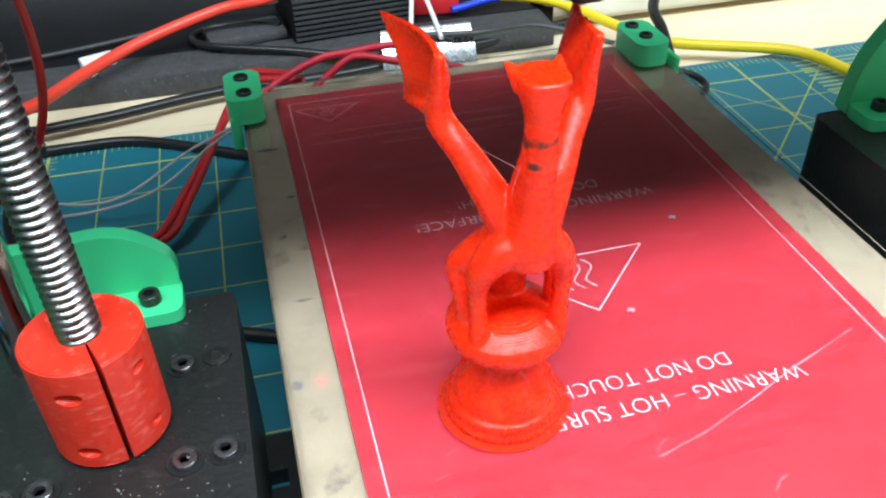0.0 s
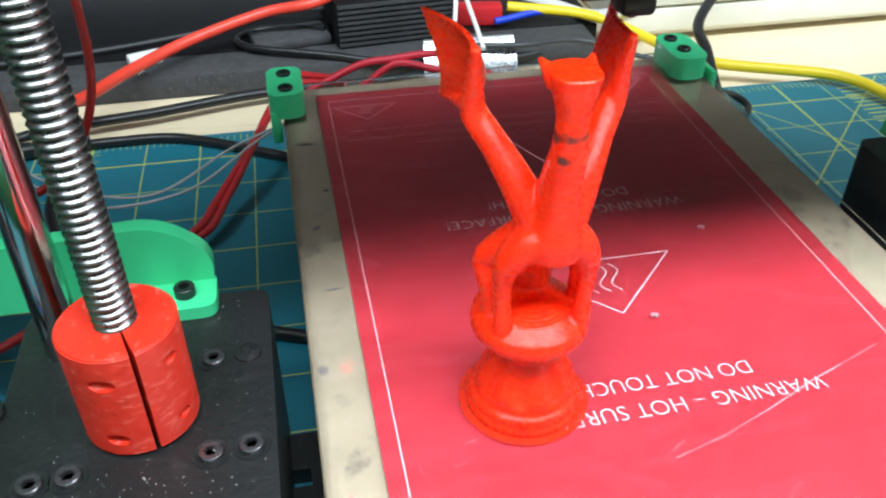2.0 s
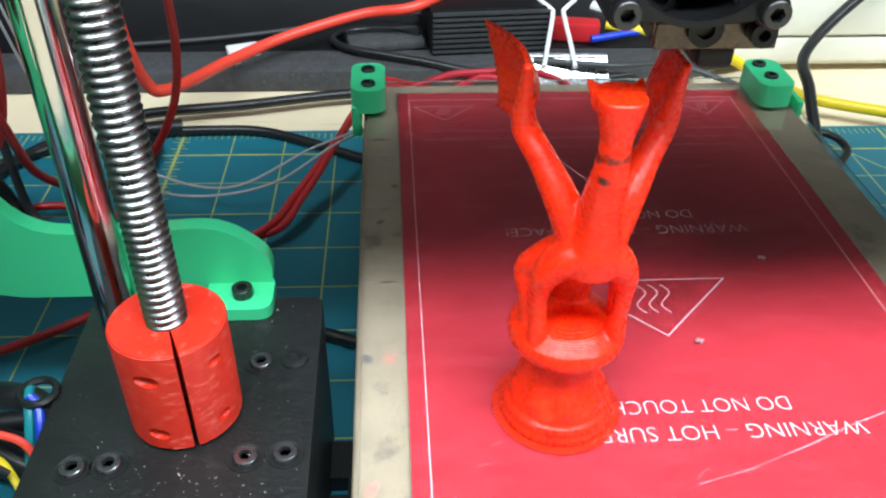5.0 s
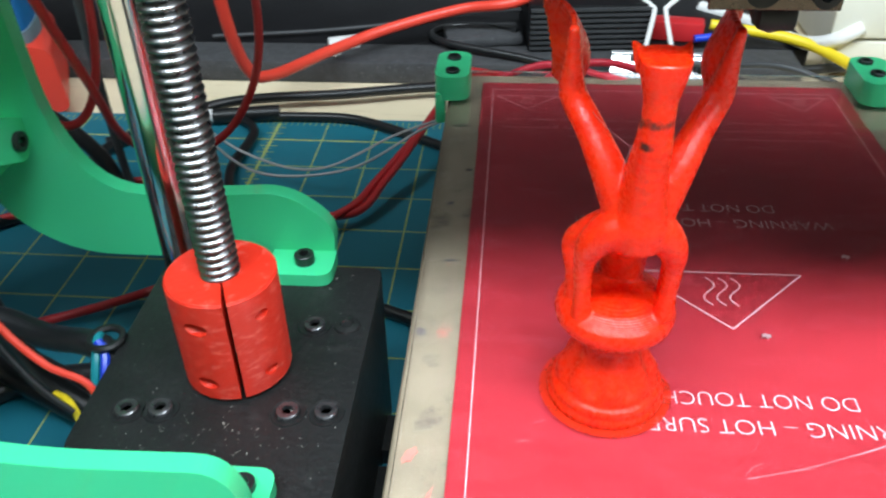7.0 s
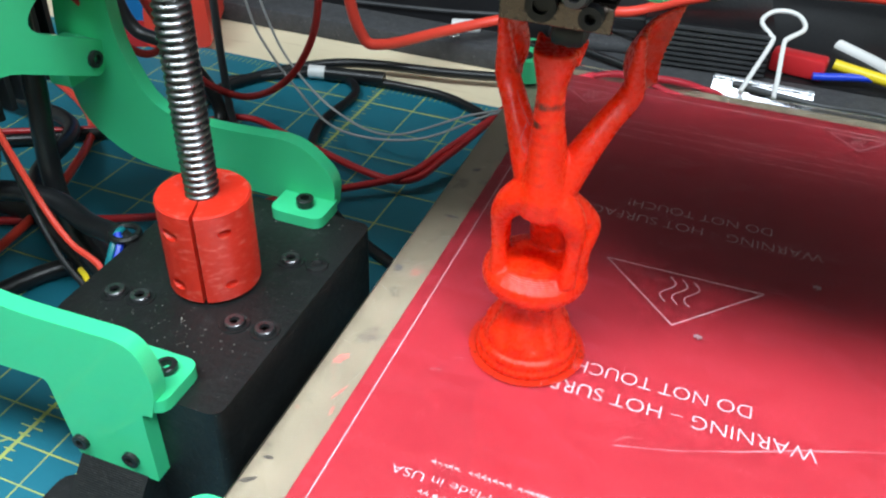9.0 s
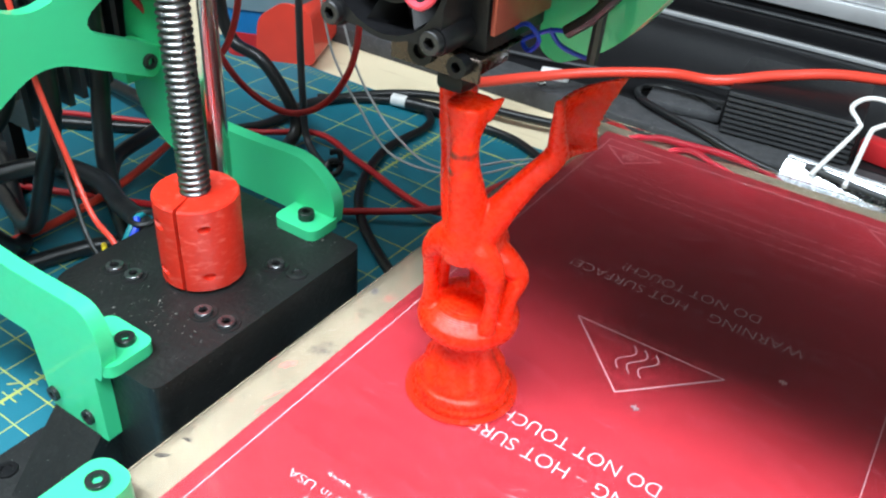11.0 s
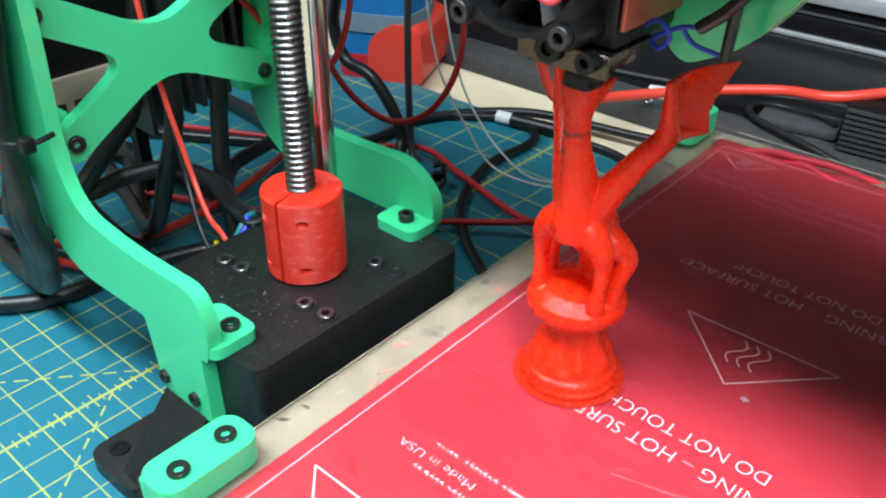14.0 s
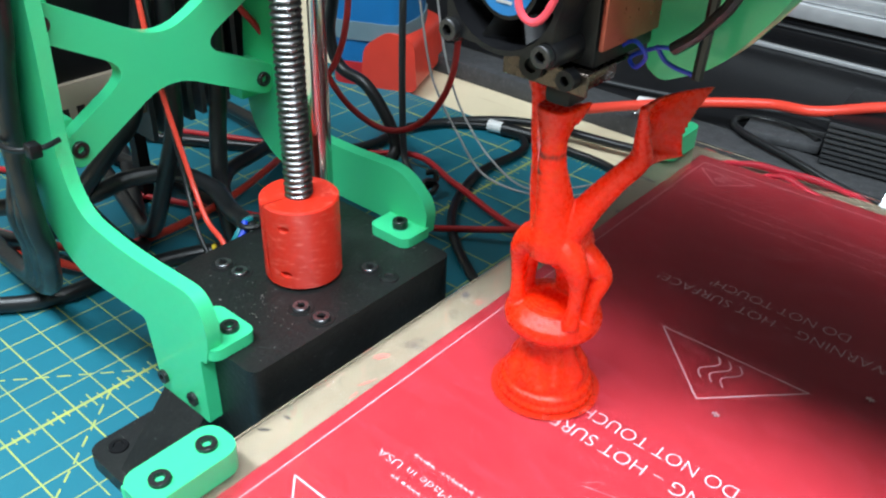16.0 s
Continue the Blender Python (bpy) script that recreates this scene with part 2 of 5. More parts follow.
def mat_material():
    """Teal cutting mat with a yellow inch grid, finer marks and slanted guide lines."""
    m = material("teal_cutting_mat", (0.009, 0.166, 0.230), 0.55, vary=0.14, scale=14, bump=0.2, fine=1200)
    nt = m.node_tree
    b = nt.nodes["Principled BSDF"]
    co = next(n for n in nt.nodes if n.type == "TEX_COORD")
    sep = nt.nodes.new("ShaderNodeSeparateXYZ")
    nt.links.new(co.outputs["Object"], sep.inputs[0])

    def op(kind, a, c=0.0):
        n = nt.nodes.new("ShaderNodeMath")
        n.operation = kind
        for k, v in enumerate((a, c)):
            if isinstance(v, (int, float)):
                n.inputs[k].default_value = v
            else:
                nt.links.new(v, n.inputs[k])
        return n.outputs[0]

    def lines(v, pitch, half):
        d = op("ABSOLUTE", op("SUBTRACT", op("FRACT", op("ADD", op("DIVIDE", v, pitch), 0.5)), 0.5))
        return op("LESS_THAN", d, half / pitch)
    x, y = sep.outputs["X"], sep.outputs["Y"]

    def near(v, at, half):
        return op("LESS_THAN", op("ABSOLUTE", op("SUBTRACT", v, at)), half)

    def slanted(px, py, u, v, half):
        return op("LESS_THAN", op("ABSOLUTE", op("SUBTRACT", op("MULTIPLY", op("SUBTRACT", x, px), v), op("MULTIPLY", op("SUBTRACT", y, py), u))), half)
    front = op("MULTIPLY", op("LESS_THAN", x, 0.045), op("LESS_THAN", y, 0.075))
    grid = op("MAXIMUM", lines(x, 0.0254, 0.00032), lines(y, 0.0254, 0.00032))
    half_inch = op("MULTIPLY", op("MAXIMUM", lines(x, 0.0127, 0.00026), lines(y, 0.0127, 0.00026)), front)
    bold = op("MAXIMUM", lines(x, 0.3556, 0.0007), near(y, 0.2794, 0.0006))
    ticks = op("MULTIPLY", lines(y, 0.003175, 0.00025), op("LESS_THAN", op("ABSOLUTE", x), 0.0022))
    ticks2 = op("MULTIPLY", lines(y, 0.00635, 0.00028), op("LESS_THAN", op("ABSOLUTE", x), 0.0042))
    edge_marks = op("MULTIPLY", lines(x, 0.003175, 0.00022), near(y, 0.2975, 0.0026))
    dash1 = op("MULTIPLY", op("MULTIPLY", slanted(-0.0244, 0.0, 0.64, 0.77, 0.0004), lines(y, 0.006, 0.0019)), op("LESS_THAN", x, 0.0))
    dash2 = op("MULTIPLY", op("MULTIPLY", slanted(0.0, 0.0143, 0.65, -0.76, 0.0004), lines(y, 0.006, 0.0019)), op("GREATER_THAN", x, 0.0))
    angled = op("MULTIPLY", op("MAXIMUM", slanted(0.3582, 0.2378, 0.69, 0.72, 0.0004), slanted(0.3582, 0.2378, 0.60, -0.80, 0.0004)), op("GREATER_THAN", x, 0.28))
    table_rows = op("MULTIPLY", lines(y, 0.0042, 0.0006), op("MULTIPLY", near(x, 0.410, 0.022), near(y, 0.262, 0.030)))
    edge = op("LESS_THAN", y, 0.3005)
    marks = (grid, half_inch, bold, ticks, ticks2, edge_marks, dash1, dash2, angled, table_rows)
    total = marks[0]
    for extra in marks[1:]:
        total = op("MAXIMUM", total, extra)
    total = op("MULTIPLY", total, edge)
    worn = nt.nodes.new("ShaderNodeTexNoise")
    worn.inputs["Scale"].default_value = 90
    nt.links.new(co.outputs["Object"], worn.inputs["Vector"])
    fade = op("MULTIPLY", total, op("ADD", op("MULTIPLY", worn.outputs["Fac"], 0.7), 0.35))
    mix = nt.nodes.new("ShaderNodeMix")
    mix.data_type = "RGBA"
    mix.inputs["B"].default_value = (0.56, 0.60, 0.09, 1)
    nt.links.new(op("MINIMUM", fade, 1.0), mix.inputs["Factor"])
    nt.links.new(b.inputs["Base Color"].links[0].from_socket, mix.inputs["A"])
    nt.links.new(mix.outputs["Result"], b.inputs["Base Color"])
    return m


MAT = mat_material()


# ---- mesh helpers ----
def finish(bm, name, mat, smooth=40):
    bmesh.ops.recalc_face_normals(bm, faces=bm.faces)
    me = bpy.data.meshes.new(name)
    bm.to_mesh(me)
    bm.free()
    for m in (mat if isinstance(mat, (list, tuple)) else [mat]):
        me.materials.append(m)
    if smooth:
        me.polygons.foreach_set("use_smooth", [True] * len(me.polygons))
        me.set_sharp_from_angle(angle=radians(smooth))
    return me


def part(name, bm, mat, parent, label="", at=None, smooth=40):
    ob = new(name, finish(bm, name, mat, smooth))
    if parent:
        ob.parent = parent
    if at is not None:
        ob.matrix_basis = at
    if label:
        ob["label"] = label
    return ob


def thing(name, label, category, at=None, group="", kind=""):
    ob = new(name)
    ob.empty_display_size = 0.01
    if at is not None:
        ob.matrix_basis = at
    return tagged(ob, label, category, group, kind)


def box(bm, x0, x1, y0, y1, z0, z1, bevel=0.0, seg=2):
    r = bmesh.ops.create_cube(bm, size=1, matrix=Matrix.Translation(((x0 + x1) / 2, (y0 + y1) / 2, (z0 + z1) / 2)) @ Matrix.Diagonal((x1 - x0, y1 - y0, z1 - z0, 1)))
    if bevel:
        es = list({e for v in r["verts"] for e in v.link_edges})
        bmesh.ops.bevel(bm, geom=es, offset=bevel, segments=seg, affect="EDGES", profile=0.5)
    return bm


def boxed(*a, **k):
    return box(bmesh.new(), *a, **k)


def lathe(bm, profile, n=40, m=None, flute=None):
    """A turned solid from (radius, height) pairs; flute(angle, height) scales the radius."""
    rings = []
    for r, z in profile:
        ring = []
        for k in range(n):
            a = 2 * math.pi * k / n
            s = flute(a, z) if flute else 1
            v = Vector((r * s * math.cos(a), r * s * math.sin(a), z))
            ring.append(bm.verts.new(m @ v if m else v))
        rings.append(ring)
    for a, b in zip(rings, rings[1:]):
        for k in range(n):
            bm.faces.new((a[k], a[(k + 1) % n], b[(k + 1) % n], b[k]))
    bm.faces.new(rings[0][::-1])
    bm.faces.new(rings[-1])
    return bm


def spline(pts, n=8):
    """Points of a smooth curve through pts."""
    p = [Vector(q) for q in pts]
    p = [p[0] * 2 - p[1], *p, p[-1] * 2 - p[-2]]
    out = []
    for i in range(1, len(p) - 2):
        a, b, c, d = p[i - 1:i + 3]
        for k in range(n):
            t = k / n
            out.append(0.5 * ((2 * b) + (c - a) * t + (2 * a - 5 * b + 4 * c - d) * t * t + (3 * b - a - 3 * c + d) * t ** 3))
    out.append(p[-2])
    return out


def tube(bm, path, radius, n=10, squash=None):
    """A round tube along path; radius a number or a list along it; closed ends."""
    path = [Vector(q) for q in path]
    rings, up = [], None
    for i, c in enumerate(path):
        d = (path[min(i + 1, len(path) - 1)] - path[max(i - 1, 0)]).normalized()
        if up is None:
            up = d.orthogonal().normalized()
        up = (up - d * up.dot(d)).normalized()
        side = d.cross(up)
        r = radius if isinstance(radius, (int, float)) else radius[i]
        rings.append([bm.verts.new(c + r * (math.cos(2 * math.pi * k / n) * up + math.sin(2 * math.pi * k / n) * side)) for k in range(n)])
    for a, b in zip(rings, rings[1:]):
        for k in range(n):
            bm.faces.new((a[k], a[(k + 1) % n], b[(k + 1) % n], b[k]))
    bm.faces.new(rings[0][::-1])
    bm.faces.new(rings[-1])
    return bm


def plate(bm, outline, thick, m):
    """A flat plate: outline in the plane's (u, v), pushed out by thick along w, laid by the matrix m."""
    lo = [bm.verts.new(m @ Vector((u, v, 0))) for u, v in outline]
    hi = [bm.verts.new(m @ Vector((u, v, thick))) for u, v in outline]
    n = len(outline)
    bm.faces.new(lo[::-1])
    bm.faces.new(hi)
    for k in range(n):
        bm.faces.new((lo[k], lo[(k + 1) % n], hi[(k + 1) % n], hi[k]))
    return bm


def soften(bm, offset, angle=30, seg=2):
    es = [e for e in bm.edges if len(e.link_faces) == 2 and e.calc_face_angle(0) > radians(angle)]
    bmesh.ops.bevel(bm, geom=es, offset=offset, segments=seg, affect="EDGES", profile=0.5, clamp_overlap=True)
    return bm


def rounded(pts, r, n=5):
    """An outline with its corners rounded; r one radius or one for each corner."""
    out = []
    for i, p in enumerate(pts):
        a, b, c = Vector(pts[i - 1]), Vector(p), Vector(pts[(i + 1) % len(pts)])
        rr = r if isinstance(r, (int, float)) else r[i]
        u, v = (a - b), (c - b)
        k = min(rr, u.length * 0.48, v.length * 0.48)
        s, e = b + u.normalized() * k, b + v.normalized() * k
        for q in range(n + 1):
            t = q / n
            out.append(tuple((1 - t) ** 2 * s + 2 * t * (1 - t) * b + t * t * e))
    return out


def bolt_mesh(name, r=0.0028, h=0.003, mat=None):
    """A socket-head screw: knurled round head with a hexagon recess."""
    bm = bmesh.new()
    n = 24
    prof = [(r * 0.98, 0), (r, 0.0002), (r, h - 0.0002), (r - 0.0002, h)]
    lathe_rings = [[bm.verts.new((q * math.cos(2 * math.pi * k / n), q * math.sin(2 * math.pi * k / n), z)) for k in range(n)] for q, z in prof]
    hexr = r * 0.56

    def hexp(k):
        a = 2 * math.pi * k / n
        s = (a % (math.pi / 3)) - math.pi / 6
        return hexr * math.cos(math.pi / 6) / math.cos(s), a
    inner = [bm.verts.new((hexp(k)[0] * math.cos(hexp(k)[1]), hexp(k)[0] * math.sin(hexp(k)[1]), h)) for k in range(n)]
    floor = [bm.verts.new((v.co.x * 0.9, v.co.y * 0.9, h * 0.35 - 0.0012)) for v in inner]
    rings = [*lathe_rings, inner, floor]
    for a, b in zip(rings, rings[1:]):
        for k in range(n):
            bm.faces.new((a[k], a[(k + 1) % n], b[(k + 1) % n], b[k]))
    bm.faces.new(floor)
    bm.faces.new(rings[0][::-1])
    return finish(bm, name, mat or BOLT, 35)


BOLT_BLACK = bolt_mesh("bolt", 0.0028, 0.003, BOLT)
BOLT_GREY = bolt_mesh("bolt_grey", 0.0027, 0.0011, ZINC)
BOLT_SMALL = bolt_mesh("bolt_small", 0.0024, 0.002, BOLT)


def bolt(parent, m, mesh=None, label=""):
    ob = new("bolt", mesh or BOLT_BLACK)
    ob.parent = parent
    ob.matrix_basis = m
    if label:
        ob["label"] = label
    return ob


def words(text, width, height, mat, parent, m, name="lettering"):
    """Lettering with the built-in font, sized to width and capital height, lying on the plane of m from its start."""
    cu = bpy.data.curves.new(name, "FONT")
    cu.body, cu.size, cu.extrude, cu.offset = text, 1.0, 0.0, -0.017
    ob = new(name, cu)
    bpy.context.view_layer.update()
    me = bpy.data.meshes.new_from_object(ob.evaluated_get(bpy.context.evaluated_depsgraph_get()))
    bpy.data.objects.remove(ob)
    co = np.empty(len(me.vertices) * 3)
    me.vertices.foreach_get("co", co)
    co = co.reshape(-1, 3)
    co[:, 0] = (co[:, 0] - co[:, 0].min()) / np.ptp(co[:, 0]) * width
    co[:, 1] *= height / 0.69
    me.vertices.foreach_set("co", co.ravel())
    me.materials.clear()
    me.materials.append(mat)
    ob = new(name, me)
    ob.parent = parent
    ob.matrix_basis = m
    return ob


# ---- the room ----
bm = boxed(-1.6, 1.6, -1.8, 1.1, -0.06, -0.004)
table = part("table", bm, WOOD, None)
tagged(table, "pale pine workbench top under the cutting mat", "table", kind="structure")
for nm, b, mt in (("wall_north", (-1.6, 1.6, 1.1, 1.2, -0.8, 2.0), DARKWALL), ("wall_south", (-1.6, 1.6, -1.9, -1.8, -0.8, 2.0), PALE),
                  ("wall_west", (-1.7, -1.6, -1.9, 1.2, -0.8, 2.0), PALE), ("wall_east", (1.6, 1.7, -1.9, 1.2, -0.8, 2.0), PALE),
                  ("ceiling", (-1.7, 1.7, -1.9, 1.2, 2.0, 2.1), PALE), ("floor", (-1.7, 1.7, -1.9, 1.2, -0.9, -0.8), DARKWALL)):
    tagged(part(nm, boxed(*b), mt, None), "plain room surface round the bench", nm.split("_")[0], kind="structure")

bm = boxed(-0.42, 0.66, -0.16, 0.3035, -0.0035, 0, bevel=0.0006, seg=1)
mat_ob = part("cutting_mat", bm, MAT, None, at=pose(-0.1137, -0.2224, 0, 0, 0, -0.6))
tagged(mat_ob, "teal self-healing cutting mat with a yellow inch grid", "cutting mat")


# ---- the bed: moves along y ----
BED_TOP = "heated_bed"
bed = thing(BED_TOP, "red heated printer bed under glass on a tan board", "printer bed", pose(0, 0, ZB))
part("board", soften(boxed(-0.0185, 0.1605, -0.284, 0.0175, -0.0085, -0.0030), 0.0005, seg=1), TAN, bed, "stained tan base board")
part("circuit_board", boxed(-0.0045, 0.1412, -0.272, 0.0065, -0.0029, -0.0012), PCB, bed, "red heater circuit board with white print")
glass = part("glass_plate", soften(boxed(-0.0168, 0.1602, -0.2836, 0.0172, -0.0010, 0.0003), 0.0002, seg=1), GLASS, bed, "clear glass sheet")
glass.visible_shadow = False
SZ = -0.00115  # height of the white print


def stroke(bm, pts, w):
    """A flat line of width w through pts."""
    pts = [Vector((*p, 0)) for p in pts]
    for a, b in zip(pts, pts[1:]):
        d = (b - a).normalized()
        s = Vector((-d.y, d.x, 0)) * w / 2
        e = d * w * 0.4
        bm.faces.new([bm.verts.new(v) for v in (a - s - e, b - s + e, b + s + e, a + s - e)])


bm = bmesh.new()
stroke(bm, [(0, 0), (0.1356, 0)], 0.00035)
stroke(bm, [(0, 0), (0, -0.266), (0.1356, -0.266), (0.1356, 0)], 0.0003)
part("border_line", bm, SILK_SOFT, bed, "thin white printed border", pose(0, 0, SZ), 0)


def heat_sign(cx, cy, w, h, flip, mat, line):
    """A triangle with three wavy lines, its tip towards -y (flip=1)."""
    bm = bmesh.new()
    stroke(bm, [(cx - w / 2, cy), (cx, cy - h * flip), (cx + w / 2, cy), (cx - w / 2, cy)], line)
    for k in (-1, 0, 1):
        pts = [(cx + k * w * 0.075 + w * 0.04 * math.sin(s / 10 * 2 * math.pi), cy - flip * h * (0.10 + 0.5 * s / 10)) for s in range(11)]
        stroke(bm, pts, line)
    part("warning_sign", bm, mat, bed, "white printed hot-surface triangle", pose(0, 0, SZ), 0)


heat_sign(0.0687, -0.1212, 0.048, 0.0248, 1, SILK, 0.00042)
heat_sign(0.0139, -0.0058, 0.0245, 0.0118, 1, SILK_FAINT, 0.0005)
heat_sign(0.1212, -0.0035, 0.0215, 0.0118, 1, SILK_FAINT, 0.0005)
bm = bmesh.new()
stroke(bm, [(0.0046, -0.2436), (0.0290, -0.2436), (0.0168, -0.2560), (0.0046, -0.2436)], 0.0005)
part("warning_sign", bm, SILK, bed, "white printed hot-surface triangle", pose(0, 0, SZ), 0)
for y0, mt in ((-0.1788, SILK), (-0.0928, SILK)):
    words("WARNING – HOT SURFACE!", 0.0800, 0.0046, mt, bed, pose(0.1092, y0, SZ, 0, 0, 180))
    words("DO NOT TOUCH!", 0.0480, 0.0046, mt, bed, pose(0.0930, y0 + 0.0088, SZ, 0, 0, 180))
words("Made in USA", 0.0245, 0.0026, SILK, bed, pose(0.0390, -0.2215, SZ, 0, 0, 180))


def word_bars(x1, x0, y, h, mat, seed):
    """Unreadable small print as bars of word length."""
    rnd, bm, x = random.Random(seed), bmesh.new(), x1
    while x > x0:
        w = min(rnd.uniform(0.004, 0.011), x - x0)
        if w > 0.002:
            k = x
            while k > x - w:
                s = rnd.uniform(0.0009, 0.0016)
                stroke(bm, [(k, y - h * 0.3), (k - s * 0.4, y + h * rnd.uniform(0.1, 0.4))], 0.0002)
                stroke(bm, [(k - s * 0.4, y), (k - s * 0.8, y)], h * rnd.uniform(0.12, 0.35))
                k -= s + 0.0003
        x -= w + 0.0022
    part("small_print", bm, mat, bed, "unreadable rows of small white print", pose(0, 0, SZ), 0)


for k, (a, b, y) in enumerate(((0.131, 0.006, -0.0265), (0.131, 0.004, -0.0330), (0.126, 0.03, -0.0395))):
    word_bars(a, b, y, 0.0020, SILK_FAINT, k)
word_bars(0.052, 0.0225, -0.2268, 0.0024, SILK_SOFT, 7)
word_bars(0.052, 0.0235, -0.2175, 0.0024, SILK_SOFT, 9)


def scraps():
    """Small scraps of filament and scratches on the glass."""
    rnd = random.Random(4)
    for x, y, w in ((0.1074, -0.113, 0.0012), (0.0763, -0.1497, 0.0012)):
        bm = bmesh.new()
        for a in (20, 100, 160):
            d = Vector((math.cos(radians(a)), math.sin(radians(a)), 0)) * w
            tube(bm, [Vector((x, y, 0.0006)) - d, Vector((x, y, 0.0008)), Vector((x, y, 0.0006)) + d], 0.00022, 5)
        part("filament_scrap", bm, SILK, bed, "pale scrap of filament on the glass")
    streak = [(0.0622, -0.1962), (0.0756, -0.1926), (0.0909, -0.1868), (0.1061, -0.1802), (0.1191, -0.1754), (0.1294, -0.1716)]
    for dx, w in ((0.0, 0.00022), (0.0006, 0.0001)):
        bm = bmesh.new()
        stroke(bm, [(x + dx + rnd.uniform(-.0002, .0002), y + rnd.uniform(-.0002, .0002)) for x, y in streak], w)
        part("scratch", bm, SILK_FAINT, bed, "fine pale scratch", pose(0, 0, SZ + 0.00005), 0)
    for x, y, dx, dy in ((0.0035, -0.1490, 0.0012, 0.0002), (0.0085, -0.1480, 0.0014, 0.0003), (0.0620, -0.1950, 0.004, 0.0030), (0.0150, -0.1830, 0.0030, 0.0012), (0.0110, -0.1890, 0.0035, 0.0008), (0.0820, -0.2120, 0.005, 0.0035)):
        bm = bmesh.new()
        stroke(bm, [(x, y), (x + dx * 0.5, y + dy * 0.7), (x + dx, y + dy)], 0.00012)
        part("scratch", bm, SILK_FAINT, bed, "fine pale scratch", pose(0, 0, SZ + 0.00005), 0)



scraps()


def stain(x, y, rx, ry, turn, mat, seed, label):
    """A thin smear of uneven outline on the tan board."""
    rnd = random.Random(seed)
    n = 16
    out = []
    for k in range(n):
        a, q = 2 * math.pi * k / n, rnd.uniform(0.6, 1.15)
        out.append((rx * q * math.cos(a), ry * q * math.sin(a)))
    part("stain", plate(bmesh.new(), out, 0.00012, pose(x, y, -0.00302, 0, 0, turn)), mat, bed, label, smooth=0)


for x, y, rx, ry, turn, mt, words_on in ((-0.0136, -0.1930, 0.0028, 0.0013, 60, RED_SMEAR, "pale red smear of plastic"), (-0.0084, -0.2044, 0.0032, 0.0005, 70, RED_SMEAR, "pale red smear of plastic"),
                                         (-0.0074, -0.2110, 0.0022, 0.0005, 95, RED_SMEAR, "pale red smear of plastic"), (-0.0158, -0.2376, 0.0022, 0.0007, 40, BROWN_SMEAR, "brown scuff"),
                                         (-0.0145, -0.2300, 0.0015, 0.0006, 10, BROWN_SMEAR, "brown scuff"), (-0.0115, -0.0295, 0.0036, 0.0008, 0, BROWN_SMEAR, "dark scuff"), (-0.0066, -0.0628, 0.0014, 0.0009, 20, BROWN_SMEAR, "dark scuff"),
                                         (-0.0095, -0.1169, 0.0026, 0.0007, 5, GREY_SMEAR, "faint grey scuff"), (-0.0150, -0.1500, 0.0014, 0.0020, 20, GREY_SMEAR, "faint grey scuff"), (-0.0120, -0.0850, 0.0020, 0.0010, 35, GREY_SMEAR, "faint grey scuff")):
    stain(x, y, rx, ry, turn, mt, int(-y * 10000), words_on)


def corner_clip(x0, x1, y0, y1, z1, b1, b2, leg):
    """A green printed clip with two socket screws, over the edge of the board."""
    cx, cy = (x0 + x1) / 2, (y0 + y1) / 2
    r = min(x1 - x0, y1 - y0) * 0.36
    out = []
    for qx, qy, a0 in ((x1 - r, y1 - r, 0), (x0 + r, y1 - r, 90), (x0 + r, y0 + r, 180), (x1 - r, y0 + r, 270)):
        out += [(qx + r * math.cos(radians(a0 + 90 * s / 5)), qy + r * math.sin(radians(a0 + 90 * s / 5))) for s in range(6)]
    bm = plate(bmesh.new(), out, z1 - 0.0006, Matrix.Translation((0, 0, 0.0006)))
    soften(bm, 0.0007, 50)
    if leg:
        box(bm, *leg, -0.010, 0.003, 0.0008)
    clip = part("corner_clip", bm, GREEN, bed, "green printed corner clip")
    for bx, by in (b1, b2):
        bolt(clip, pose(bx, by, z1 - 0.0018))


corner_clip(-0.0233, -0.0095, -0.0135, 0.0130, 0.0105, (-0.0163, -0.0075), (-0.0165, 0.0058), (-0.0232, -0.0192, -0.0130, 0.0020))
corner_clip(0.1432, 0.1580, -0.0125, 0.0145, 0.0100, (0.1500, -0.0030), (0.1490, 0.0085), (0.1600, 0.1625, -0.0125, 0.0))
corner_clip(-0.0196, -0.0062, -0.2785, -0.2505, 0.0080, (-0.0129, -0.2569), (-0.0117, -0.2713), (-0.0222, -0.0192, -0.277, -0.252))


# ---- the printed figure on its pedestal, on the bed ----
def loft(bm, rings, n=24):
    """A solid through level ellipses (x, y, z, half width, half depth); square > 2 squares the ellipse."""
    made = []
    for x, y, z, a, b, square in rings:
        ring = []
        for k in range(n):
            c, q = math.cos(2 * math.pi * k / n), math.sin(2 * math.pi * k / n)
            ring.append(bm.verts.new((x + a * math.copysign(abs(c) ** (2 / square), c), y + b * math.copysign(abs(q) ** (2 / square), q), z)))
        made.append(ring)
    for p, q in zip(made, made[1:]):
        for k in range(n):
            bm.faces.new((p[k], p[(k + 1) % n], q[(k + 1) % n], q[k]))
    bm.faces.new(made[0][::-1])
    bm.faces.new(made[-1])


